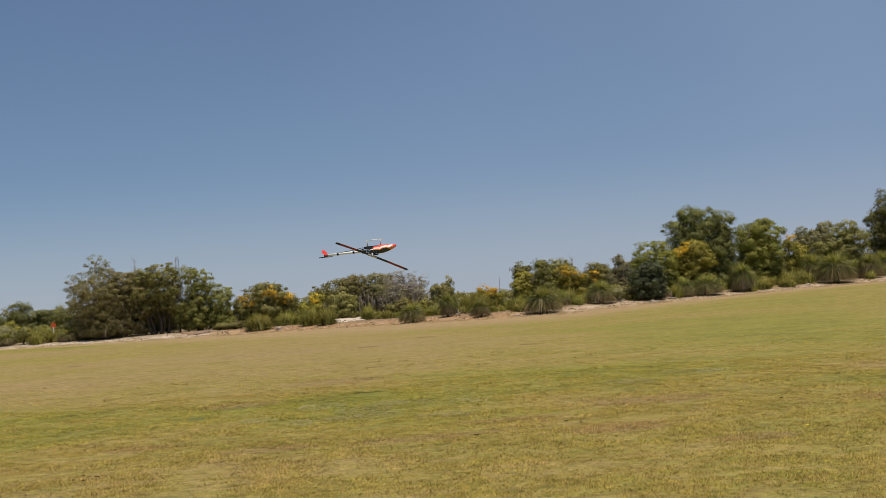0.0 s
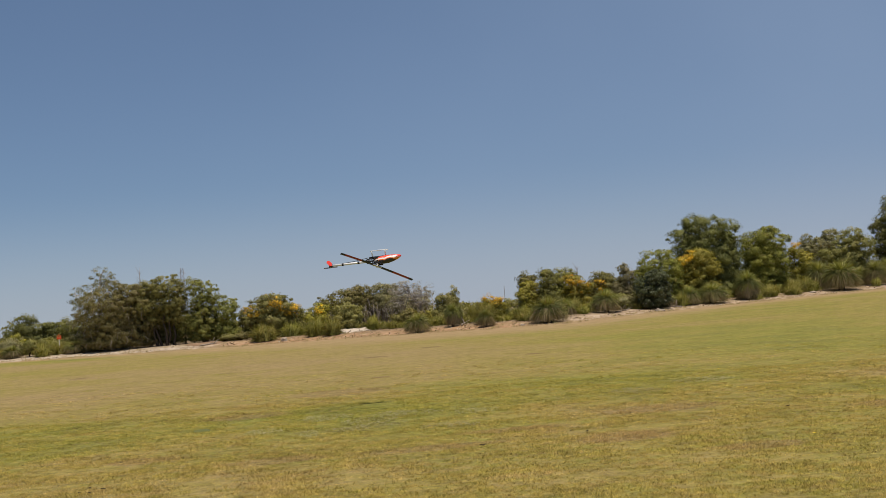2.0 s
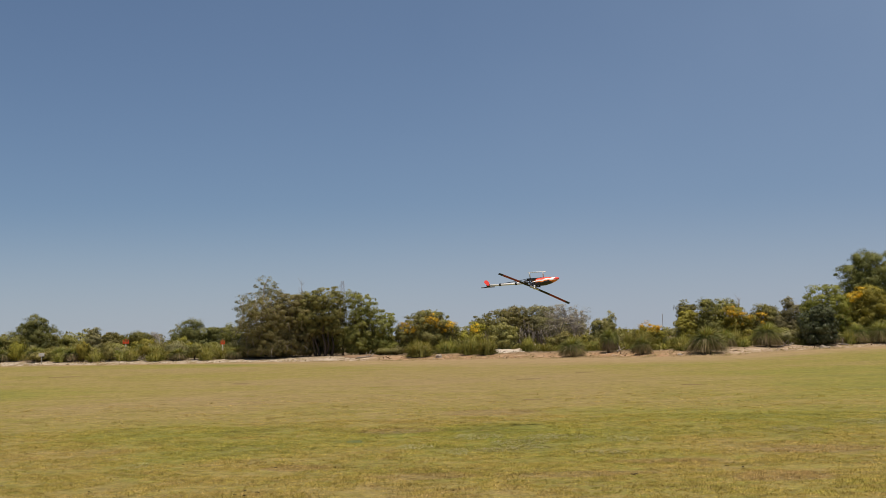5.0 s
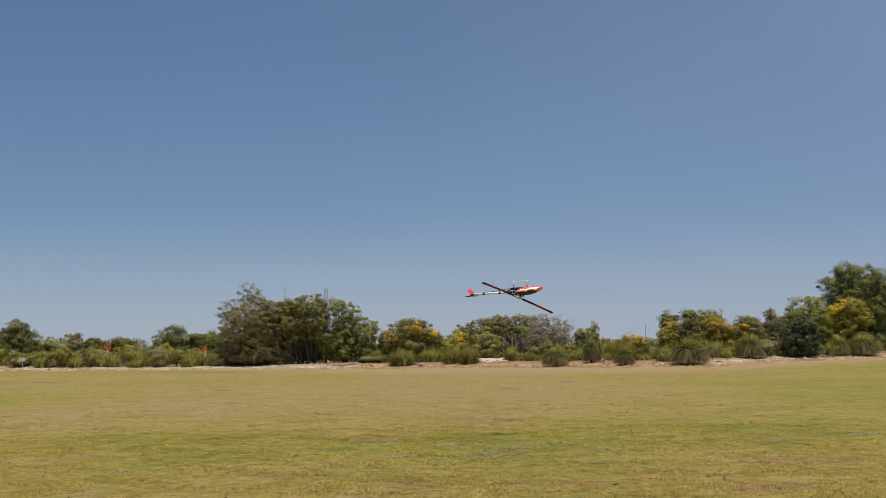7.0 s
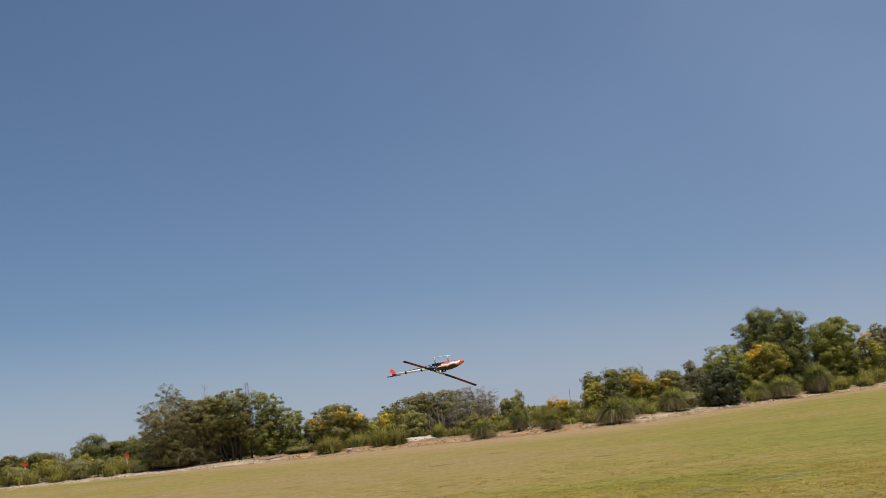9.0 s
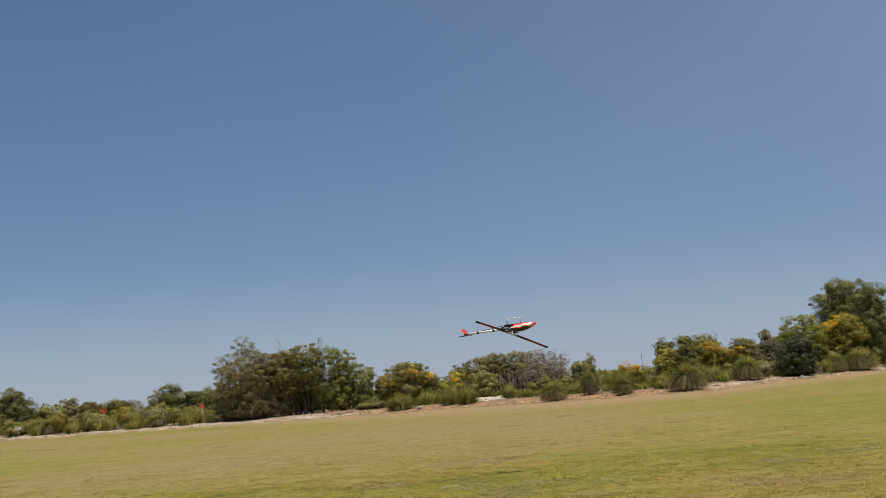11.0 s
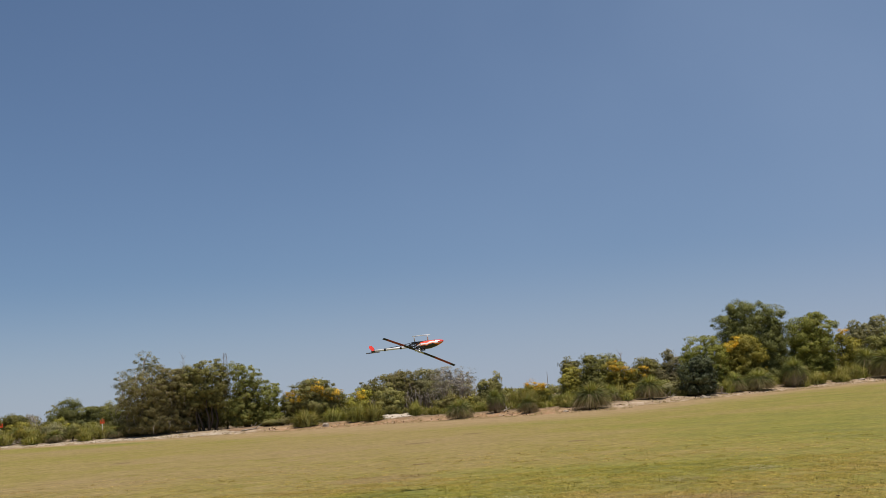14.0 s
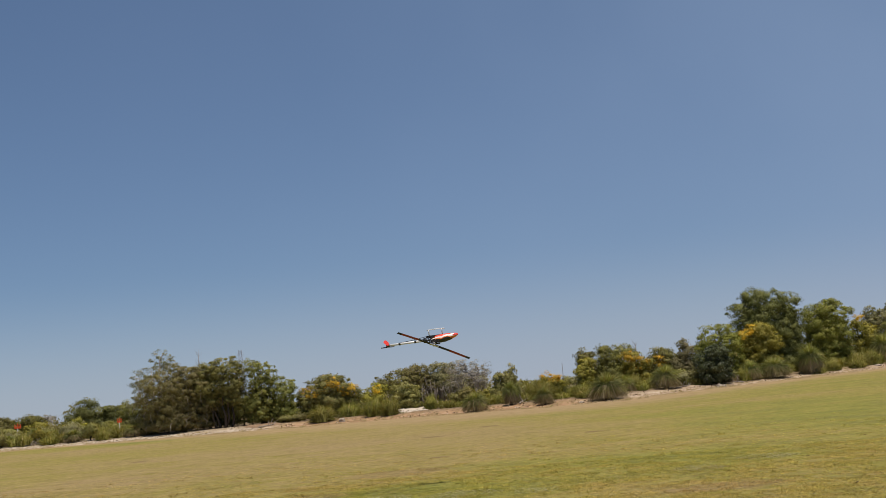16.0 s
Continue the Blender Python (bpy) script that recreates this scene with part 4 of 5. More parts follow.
# ---------- low scrub and far woods ----------
def low_bush_kind(pal, seed):
    rng = np.random.default_rng(seed)
    lobes = [(rng.uniform(-0.7, 0.7), rng.uniform(0.45, 0.85), rng.uniform(0.5, 0.85), rng.uniform(0.3, 0.45)) for _ in range(4)]
    crown, cs = crown_mesh("crown", rng, lobes, pal, LEAF[pal])
    verts, faces = [], []
    for dx, dz, rx, rz in lobes:
        tube(verts, faces, [((dx * 0.2, 0, 0), 0.035), ((dx * 0.6, 0.05, dz * 0.5), 0.025), ((dx, 0, dz), 0.01)], 5)
    return pal, link_mesh("stems", verts, faces, M_BARK, True), crown


BUSHES = [low_bush_kind(pal, 300 + 9 * i + k) for i, pal in enumerate(("olive", "yellow", "brown", "pale", "grey")) for k in range(4)]


def low_bush(x, y, w, h, kind, turn):
    pal, stems, crown = kind
    thing = base("low_bush", x, y, 0, "low dry bush of small %s leaves on sandy soil" % {"olive": "olive", "yellow": "yellow-green", "brown": "brownish", "pale": "pale green", "grey": "grey-green"}[pal],
                 "bush", "low bushes behind the field's edge")
    thing.matrix_basis = pose(x, y, float(ground_z(x, y)) - 0.03, 0, 0, turn) @ Matrix.Diagonal((w, w, h, 1))
    part("stems", stems, M_BARK, thing)
    part("crown", crown, LEAF[pal], thing)


for i in range(110):
    bx = fill.uniform(-58, 66)
    deep = fill.uniform(4, 24)
    if -20 < bx < -8 or (1.5 < bx < 10 and deep < 22) or (-8.5 < bx < 20 and deep < 9):
        continue
    by = float(edge_y(bx)) + deep
    low_bush(bx, by, fill.uniform(0.7, 1.4), fill.uniform(0.7, 1.4), fill.choice(BUSHES), fill.uniform(0, 360))


for bx, by, w, h, k in ((8.2, 110.8, 1.0, 1.0, 0), (9.6, 109.6, 1.1, 1.2, 12), (10.9, 110.6, 1.0, 1.1, 5), (12.2, 109.4, 0.9, 0.9, 13), (-7.0, 109.6, 0.8, 0.6, 9), (-5.9, 109.9, 0.8, 0.6, 10)):
    low_bush(bx, by, w, h, BUSHES[k], bx * 50)


for i in range(44):
    bx = fill.uniform(-60, -18.5) if i % 3 else fill.uniform(27, 66)
    low_bush(bx, float(edge_y(bx)) + fill.uniform(3.0, 7.0) + (3.5 if bx > 0 else 3.5), fill.uniform(0.6, 1.1), fill.uniform(0.7, 1.15), fill.choice([b for b in BUSHES if b[0] in ("yellow", "pale", "olive")]), fill.uniform(0, 360))


for bx, by, high, half in hedge:
    low_bush(bx, by, half * 0.66, high * 1.05, pick.choice([b for b in BUSHES if b[0] in ("yellow", "olive", "pale")]), pick.uniform(0, 360))


def far_woods():
    rng = np.random.default_rng(77)
    cs, rs, outs = [], [], []
    for _ in range(420):
        a = rng.uniform(radians(-34), radians(40))
        r = rng.uniform(190, 330)
        x, y = r * math.sin(a), r * math.cos(a)
        h = rng.uniform(1.6, 3.4) * (1.25 if a < -0.15 else 0.55 if 0.09 < a < 0.19 else 1.0)
        w = rng.uniform(1.5, 3.5)
        n = 16
        d = rng.normal(size=(n, 3))
        d /= np.linalg.norm(d, axis=1, keepdims=True)
        z = float(ground_z(x, y))
        cs.append(np.array([x, y, z + h * 0.55]) + d * np.array([w, w, h * 0.42]))
        rs.append(rng.uniform(0.5, 1.0, n))
        outs.append(d)
    v, nrm = leaves(rng, np.concatenate(cs), np.concatenate(rs), np.concatenate(outs), 26, 0.40)
    me = quick_mesh("far_woods", v, np.arange(len(v)), 3, LEAF["olive"])
    shade_by(me, nrm)
    tagged(new("far_woods", me), "distant olive green bushland trees", "woods", kind="stuff")


far_woods()

# ---------- sand mounds, stones and fallen wood ----------
M_SAND = bark_material("white_sand", (0.40, 0.33, 0.25), (0.57, 0.50, 0.41))
M_STONE = bark_material("pale_stone", (0.24, 0.195, 0.15), (0.40, 0.345, 0.275))
M_WOOD = bark_material("weathered_wood", (0.19, 0.16, 0.13), (0.38, 0.33, 0.27))


def mound(name, x, y, z0, hw, hd, rise, label, seed, material):
    rng = random.Random(seed)
    n, m = 26, 9
    verts, faces = [], []
    for i in range(m + 1):
        f = i / m
        for k in range(n):
            a = 2 * math.pi * k / n
            r = f * (1 + 0.38 * noise.noise((math.cos(a) * 2.4, math.sin(a) * 2.4, seed)))
            px, py = r * hw * math.cos(a), r * hd * math.sin(a)
            zz = rise * (0.08 + 0.92 * min(1.0, (py / hd + 1) * 0.55)) * (1 - f ** 5) * (1 + 0.55 * noise.noise((px * 1.3, py * 0.9, seed + 3.0)) + 0.25 * noise.noise((px * 4.0, py * 3.0, seed + 8.0)))
            verts.append((px, py, zz - (0.15 if i == m else 0.0)))
    for i in range(m):
        for k in range(n):
            a, b = i * n + k, i * n + (k + 1) % n
            faces.append((a, a + n, b + n, b))
    ob = new(name, link_mesh(name, verts, faces, material, True))
    ob.location = (x, y, float(ground_z(x, y)) + z0)
    return tagged(ob, label, "mound")


mound("sand_mound", 3.6, 109.4, -0.05, 2.3, 5.5, 0.46, "bare mound of white sand beyond the field", 3, M_SAND)
mound("sand_mound", 7.9, 124.0, 0.0, 1.3, 4.0, 0.62, "bare mound of white sand behind the bushes", 9, M_SAND)
mound("sand_mound", 46.2, 110.6, 0.0, 1.4, 0.9, 0.22, "low pale heap of sand at the grass edge", 14, M_SAND)
mound("dirt_heap", -9.0, 109.0, 0.0, 1.8, 1.6, 0.16, "low heap of reddish dirt by the trees", 21, bark_material("dirt", (0.17, 0.11, 0.065), (0.32, 0.22, 0.14)))


def stone(x, y, w, h, label, seed):
    bm = bmesh.new()
    bmesh.ops.create_icosphere(bm, subdivisions=3, radius=1.0)
    for v in bm.verts:
        k = 1 + 0.32 * noise.noise(v.co * 1.5 + Vector((seed, 0, 0))) + 0.1 * noise.noise(v.co * 4.0)
        v.co = Vector((v.co.x * w * k, v.co.y * w * 0.8 * k, max(v.co.z * k, -0.4) * h))
    me = bpy.data.meshes.new("stone")
    bm.to_mesh(me)
    bm.free()
    me.materials.append(M_STONE)
    ob = new("stone", me)
    ob.location = (x, y, float(ground_z(x, y)) + h * 0.3)
    tagged(ob, label, "stone")


stone(28.5, 96.9, 0.30, 0.22, "broken pale stone beside the dark bush", 1)
stone(29.0, 97.2, 0.20, 0.15, "small pale stone beside the dark bush", 6)
stone(-22.0, 112.0, 0.17, 0.15, "small white stone on the sandy edge", 12)
stone(-2.0, 104.6, 0.30, 0.26, "rounded pale stone half sunk in dirt", 17)
stone(16.2, 91.2, 0.2, 0.10, "flat pale stone on the dirt edge", 23)
stone(46.8, 108.6, 0.35, 0.12, "flat pale stone at the grass edge", 29)


def fallen_branch(x, y, length, turn, seed):
    rng = random.Random(seed)
    verts, faces = [], []
    tube(verts, faces, [((-length / 2, 0, 0.06), 0.07), ((-length * 0.1, 0.08, 0.12), 0.06), ((length * 0.25, -0.05, 0.16), 0.045), ((length / 2, 0.1, 0.30), 0.02)], 6)
    for k in range(4):
        a = Vector((length * rng.uniform(-0.2, 0.35), 0, 0.13))
        e = a + Vector((rng.uniform(-0.2, 0.6), rng.uniform(-0.4, 0.4), rng.uniform(0.2, 0.6)))
        tube(verts, faces, [(a, 0.035), (a.lerp(e, 0.5) + Vector((0, 0, 0.06)), 0.022), (e, 0.008)], 5)
    ob = new("fallen_branch", link_mesh("fallen_branch", verts, faces, M_WOOD, True))
    ob.matrix_basis = pose(x, y, float(ground_z(x, y)) - 0.02, 0, 0, turn)
    tagged(ob, "grey dead branch lying on the ground", "branch")


for i, (bx, off, ln, tn) in enumerate(((-30.2, 3.2, 1.0, 10), (-29.4, 3.4, 1.0, 150), (12.4, 4.5, 1.3, 70), (26.0, 3.4, 1.5, 15), (31.0, 2.5, 1.2, 160), (-8.5, 3.0, 1.6, 20), (40.2, 3.2, 1.2, 80))):
    fallen_branch(bx, float(edge_y(bx)) + off, ln, tn, i)


def snag(x, y, height):
    verts, faces = [], []
    rng = random.Random(4)
    tube(verts, faces, [((0, 0, 0), 0.08), ((0.05, 0, height * 0.5), 0.055), ((-0.05, 0, height * 0.8), 0.028), ((0.0, 0, height), 0.008)], 6)
    for k in range(8):
        a = Vector((0, 0, height * rng.uniform(0.74, 0.95)))
        e = a + Vector((rng.uniform(-0.45, 0.45), rng.uniform(-0.3, 0.3), rng.uniform(0.25, 0.8)))
        tube(verts, faces, [(a, 0.016), (a.lerp(e, 0.5), 0.011), (e, 0.005)], 4)
    ob = new("dead_tree", link_mesh("dead_tree", verts, faces, M_WOOD, True))
    ob.location = (x, y, float(ground_z(x, y)) - 0.05)
    tagged(ob, "bare dead tree with thin grey twigs", "dead tree")


snag(-14.8, 113.6, 7.3)
snag(24.8, 109.0, 4.3)


# ---------- poles and markers ----------
M_POLE = plain_material("pale_painted_pole", (0.55, 0.53, 0.48), 0.7, 0.0, 0.3)
M_ORANGE = plain_material("orange_plastic", (0.85, 0.10, 0.02), 0.45, 0.0, 0.15)
# steel with the blue of far haze mixed into its colour
M_STEEL = plain_material("hazy_galvanised_steel", (0.36, 0.39, 0.44), 0.6, 0.1, 0.2)


def timber_post(x, y, height, radius, label, material):
    verts, faces = [], []
    tube(verts, faces, [((0, 0, -0.1), radius * 1.1), ((0, 0, height * 0.5), radius), ((0, 0, height - 0.04), radius * 0.9), ((0, 0, height), radius * 0.6)], 8)
    ob = new("post", link_mesh("post", verts, faces, material, True))
    ob.location = (x, y, float(ground_z(x, y)))
    tagged(ob, label, "post")


timber_post(-29.6, 119.0, 2.0, 0.035, "thin pale post standing among the bushes", M_POLE)
timber_post(16.8, 102.0, 2.9, 0.020, "thin weathered timber post standing among the bushes", M_WOOD)
timber_post(16.7, 160.0, 2.9, 0.06, "far pale pole above the bushes", M_POLE)


def orange_marker(x, y, low, wide, tall):
    thing = base("field_marker", x, y, float(ground_z(x, y)), "orange three-pronged field marker on a pale post", "marker", "orange field markers")
    verts, faces = [], []
    tube(verts, faces, [((0, 0, -0.1), 0.035), ((0, 0, low * 0.5), 0.033), ((0, 0, low + 0.05), 0.03)], 8)
    part("post", link_mesh("post", verts, faces, M_POLE, True), M_POLE, thing, "pale thin post")
    bm = bmesh.new()
    box(bm, -wide / 2, -0.03, low, wide / 2, 0.03, low + tall * 0.48, 0.012)
    part("bar", bm, M_ORANGE, thing)
    for dx in (-wide * 0.40, 0.0, wide * 0.40):
        bm = bmesh.new()
        box(bm, dx - wide * 0.09, -0.028, low + tall * 0.485, dx + wide * 0.09, 0.028, low + tall * (1.0 if dx else 1.25), 0.012)
        part("prong", bm, M_ORANGE, thing)


orange_marker(-33.4, 120.9, 1.46, 0.62, 0.38)
orange_marker(-22.5, 114.6, 1.22, 0.40, 0.36)
orange_marker(-45.2, 115.0, 0.85, 0.85, 0.36)


def pylon(x, y, height):
    """A far lattice tower with three pairs of arms."""
    thing = base("power_pylon", x, y, 0.0, "distant grey steel lattice power pylon", "pylon")

    def half(z):
        return 2.2 * (1 - z / height) ** 1.2 + 0.65
    verts, faces = [], []
    levels = [0, 6, 11, 15.5, 19.5, 23, 26, 28.8, 31.4, height]
    for a, b in zip(levels, levels[1:]):
        p, q = half(a), half(b)
        for sx, sy in ((-1, -1), (1, -1), (1, 1), (-1, 1)):
            tube(verts, faces, [((sx * p, sy * p, a), 0.10), ((sx * q, sy * q, b), 0.10)], 4)
        for (ux, uy), (vx, vy) in (((-1, -1), (1, -1)), ((1, -1), (1, 1)), ((1, 1), (-1, 1)), ((-1, 1), (-1, -1))):
            tube(verts, faces, [((ux * p, uy * p, a), 0.055), ((vx * q, vy * q, b), 0.055)], 4)
            tube(verts, faces, [((vx * p, vy * p, a), 0.055), ((ux * q, uy * q, b), 0.055)], 4)
    part("lattice", link_mesh("lattice", verts, faces, M_STEEL), M_STEEL, thing)
    for z in (24.5, 28.0, 31.5):
        for s in (-1, 1):
            verts, faces = [], []
            tip = (s * 1.9, 0, z + 0.1)
            for sy in (-1, 1):
                tube(verts, faces, [((s * half(z), sy * half(z), z), 0.05), (tip, 0.04)], 4)
                tube(verts, faces, [((s * half(z), sy * half(z), z + 1.4), 0.04), (tip, 0.03)], 4)
            part("arm", link_mesh("arm", verts, faces, M_STEEL), M_STEEL, thing)


pylon(-63.0, 650.0, 34.5)



M_WEED = leaf_material("lawn_weed", (0.215, 0.205, 0.052), (0.320, 0.280, 0.080), (0.30, 0.23, 0.12), 0.15, 0.3, 0.0)
M_DRY = leaf_material("dry_grass", (0.24, 0.175, 0.095), (0.42, 0.33, 0.20), (0.22, 0.20, 0.07), 0.2, 0.3, 0.0)


def lawn_weeds():
    """Small flat weeds and longer tufts scattered over the whole field."""
    rng = np.random.default_rng(91)
    n = 420
    r = np.sqrt(rng.uniform(16.0 ** 2, 92.0 ** 2, n))
    a = rng.uniform(radians(-27), radians(35), n)
    x, y = r * np.sin(a), r * np.cos(a)
    keep = np.array([noise.noise((u * 0.12, v * 0.12, 7.0)) for u, v in zip(x, y)]) > -0.1
    x, y = x[keep], y[keep]
    m = 16
    k = len(x) * m
    cx, cy = np.repeat(x, m), np.repeat(y, m)
    spread = np.repeat(rng.uniform(0.05, 0.30, len(x)), m)
    px, py = cx + rng.normal(0, 1, k) * spread * 1.5, cy + rng.normal(0, 1, k) * spread
    p = np.stack([px, py, ground_z(px, py)], 1)
    h = rng.uniform(0.006, 0.020, k)
    wv = np.stack([rng.uniform(0.015, 0.04, k), rng.normal(0, 0.008, k), 0 * h], 1)
    tip = p + np.stack([rng.normal(0, 0.02, k), np.abs(rng.normal(0, 0.4, k)) * h, h], 1)
    v = np.stack([p - wv, p + wv, tip], 1).reshape(-1, 3)
    me = quick_mesh("weeds", v, np.arange(len(v)), 3, M_WEED)
    shade_by(me, np.repeat(unit(np.array([0, -0.5, 1.0]) + rng.normal(0, 0.3, (k, 3))), 3, 0))
    tagged(new("weeds", me), "small green weeds and tufts in the lawn", "weeds", kind="stuff")


lawn_weeds()


def verge_tufts():
    """Dry grass and leaf litter that break the line between lawn and dirt."""
    rng = np.random.default_rng(64)
    n = 2600
    x = rng.uniform(-62, 72, n)
    y = edge_y(x) + rng.normal(0.6, 1.6, n) + np.array([noise.noise((u * 0.3, 0, 5.0)) * 3.0 for u in x])
    m = 10
    k = n * m
    wide = np.repeat(rng.uniform(0.05, 0.2, n), m)
    tall = np.repeat(rng.uniform(0.03, 0.16, n), m)
    px, py = np.repeat(x, m) + rng.normal(0, 1, k) * wide, np.repeat(y, m) + rng.normal(0, 1, k) * wide
    p = np.stack([px, py, ground_z(px, py) - 0.02], 1)
    h = tall * rng.uniform(0.5, 1.2, k)
    wv = np.stack([rng.uniform(0.01, 0.03, k), rng.normal(0, 0.006, k), 0 * h], 1)
    tip = p + np.stack([rng.normal(0, 0.5, k) * h, rng.normal(0.15, 0.3, k) * h, h + 0.02], 1)
    v = np.stack([p - wv, p + wv, tip], 1).reshape(-1, 3)
    me = quick_mesh("dry_grass", v, np.arange(len(v)), 3, M_DRY)
    shade_by(me, np.repeat(unit(np.array([0, -0.5, 1.0]) + rng.normal(0, 0.35, (k, 3))), 3, 0))
    tagged(new("dry_grass", me), "dry straw-coloured grass along the sandy edge", "grass", kind="stuff")


verge_tufts()


def leaf_litter():
    """Fallen leaves, bark and twigs over the bare dirt."""
    rng = np.random.default_rng(23)
    n = 9000
    x = rng.uniform(-58, 66, n)
    y = edge_y(x) + rng.uniform(0.8, 9.0, n)
    keep = np.array([noise.noise((u * 0.5, v * 0.25, 9.0)) for u, v in zip(x, y)]) > rng.uniform(-0.45, 0.35, n)
    x, y = x[keep], y[keep]
    n = len(x)
    c = np.stack([x, y, ground_z(x, y) + rng.uniform(0.02, 0.07, n)], 1)
    t = rng.uniform(0, 2 * math.pi, n)
    d = np.stack([np.cos(t), np.sin(t), rng.normal(0, 0.4, n)], 1) * rng.uniform(0.04, 0.16, (n, 1))
    w = np.stack([-np.sin(t), np.cos(t), rng.normal(0, 0.5, n)], 1) * rng.uniform(0.015, 0.05, (n, 1))
    w *= np.where(np.cross(d, w)[:, 2:] > 0, 1.0, -1.0)
    v = np.stack([c - d, c - w, c + d, c + w], 1).reshape(-1, 3)
    tagged(new("leaf_litter", quick_mesh("leaf_litter", v, np.arange(len(v)), 4, M_LITTER)), "fallen brown leaves, bark and twigs on bare dirt", "leaf litter", kind="stuff")


M_LITTER = leaf_material("fallen_leaf", (0.085, 0.062, 0.040), (0.26, 0.20, 0.14), (0.42, 0.36, 0.28), 0.15, 0.05, 0.0)
leaf_litter()


def post_sign(x, y):
    thing = base("notice_board", x, y, float(ground_z(x, y)), "small pale weathered board on a thin post", "sign")
    verts, faces = [], []
    tube(verts, faces, [((0, 0, -0.1), 0.035), ((0, 0, 0.5), 0.033), ((0, 0, 0.85), 0.03)], 8)
    part("post", link_mesh("post", verts, faces, M_POLE, True), M_POLE, thing)
    bm = bmesh.new()
    box(bm, -0.27, -0.06, 0.72, 0.27, -0.032, 1.04, 0.01)
    part("board", bm, M_POLE, thing, "pale board")


post_sign(-39.5, 114.2)

# ---------- twigs, dead leaves, bare spots and flowers on the lawn ----------
M_TWIG = bark_material("dark_twig", (0.030, 0.022, 0.015), (0.09, 0.065, 0.04))
M_YELLOW = plain_material("yellow_petal", (0.85, 0.62, 0.02), 0.6, 0.0, 0.1)
M_STRAW = bark_material("pale_straw", (0.26, 0.215, 0.11), (0.38, 0.32, 0.18))


def dead_leaf(x, y, size, turn, material, name, label):
    n = 7
    verts, faces = [], []
    for i in range(n):
        f = i / (n - 1)
        w = size * 0.22 * math.sin(math.pi * (0.08 + 0.84 * f))
        zz = 0.012 + size * 0.10 * (f - 0.5) ** 2 + 0.05 * size * math.sin(f * 7 + turn)
        verts += [((f - 0.5) * size, -w, zz + w * 0.35), ((f - 0.5) * size, 0, zz), ((f - 0.5) * size, w, zz + w * 0.45)]
    for i in range(n - 1):
        a = i * 3
        faces += [(a, a + 3, a + 4, a + 1), (a + 1, a + 4, a + 5, a + 2)]
    me = link_mesh(name, verts, faces, material, True)
    ob = new(name, me)
    s = ob.modifiers.new("thick", "SOLIDIFY")
    s.thickness = 0.004
    ob.matrix_basis = pose(x, y, float(ground_z(x, y)) + 0.016, 0, 0, turn)
    tagged(ob, label, "leaf", "dead leaves on the lawn")


dead_leaf(1.97, 14.4, 0.09, 20, M_TWIG, "dead_leaf", "dark curled dead leaf on the grass")
for lx, ly in ((-2.52, 13.4), (-2.40, 13.3), (-2.47, 13.75), (-2.30, 13.55), (-2.5, 16.2), (3.35, 14.9), (3.2, 15.1)):
    dead_leaf(lx, ly, 0.06, lx * 400, M_TWIG, "dead_leaf", "small dark dead leaf on the grass")
for i in range(16):
    r, a = fill.uniform(13.0, 30.0), fill.uniform(radians(-22), radians(28))
    dead_leaf(r * math.sin(a), r * math.cos(a), fill.uniform(0.04, 0.09), fill.uniform(0, 180), M_TWIG if fill.random() < 0.6 else M_STRAW, "dead_leaf", "small curled dead leaf on the grass")


def flower(x, y, size):
    thing = base("yellow_flower", x, y, float(ground_z(x, y)), "small yellow flower in the grass", "flower", "yellow flowers in the lawn")
    verts, faces = [], []
    tube(verts, faces, [((0, 0, 0), 0.004), ((0.005, 0, 0.032), 0.003)], 5)
    part("stem", link_mesh("stem", verts, faces, LEAF["green"]), LEAF["green"], thing)
    verts, faces = [(0, 0, 0.033)], []
    for k in range(16):
        a = 2 * math.pi * k / 16
        r = size * (1.0 if k % 2 else 0.6)
        verts.append((r * math.cos(a), r * math.sin(a), 0.038))
    faces = [(0, 1 + k, 1 + (k + 1) % 16) for k in range(16)]
    part("petals", link_mesh("petals", verts, faces, M_YELLOW), M_YELLOW, thing)


for fx, fy in ((6.05, 17.9), (6.9, 18.95), (9.1, 20.2), (8.2, 24.0), (9.4, 26.5), (5.3, 12.6)):
    flower(fx, fy, 0.026)


def pale_weed(x, y, hw, hd, seed):
    """A flat mat of small pale grey-green weed leaves pressed to the ground."""
    rng = np.random.default_rng(seed)
    n = int(1500 * hw * hd) + 40
    r, a = np.sqrt(rng.uniform(0, 1, n)), rng.uniform(0, 2 * math.pi, n)
    edge = 1 + 0.45 * np.array([noise.noise((math.cos(v) * 1.7, math.sin(v) * 1.7, seed)) for v in a])
    px, py = x + r * edge * np.cos(a) * hw, y + r * edge * np.sin(a) * hd
    c = np.stack([px, py, ground_z(px, py) + rng.uniform(0.012, 0.026, n)], 1)
    t = rng.uniform(0, 2 * math.pi, n)
    d = np.stack([np.cos(t), np.sin(t), rng.normal(0, 0.35, n)], 1) * rng.uniform(0.008, 0.018, (n, 1))
    w = np.stack([-np.sin(t), np.cos(t), rng.normal(0, 0.35, n)], 1) * rng.uniform(0.006, 0.013, (n, 1))
    w *= np.where(np.cross(d, w)[:, 2:] > 0, 1.0, -1.0)
    v = np.stack([c - d, c - w, c + d, c + w], 1).reshape(-1, 3)
    me = quick_mesh("pale_weed", v, np.arange(len(v)), 4, M_PALE_WEED)
    shade_by(me, np.repeat(unit(np.array([0, -0.2, 1.0]) + rng.normal(0, 0.2, (n, 3))), 4, 0))
    tagged(new("pale_weed", me), "flat mat of pale grey-green weed in the lawn", "weed", kind="stuff")


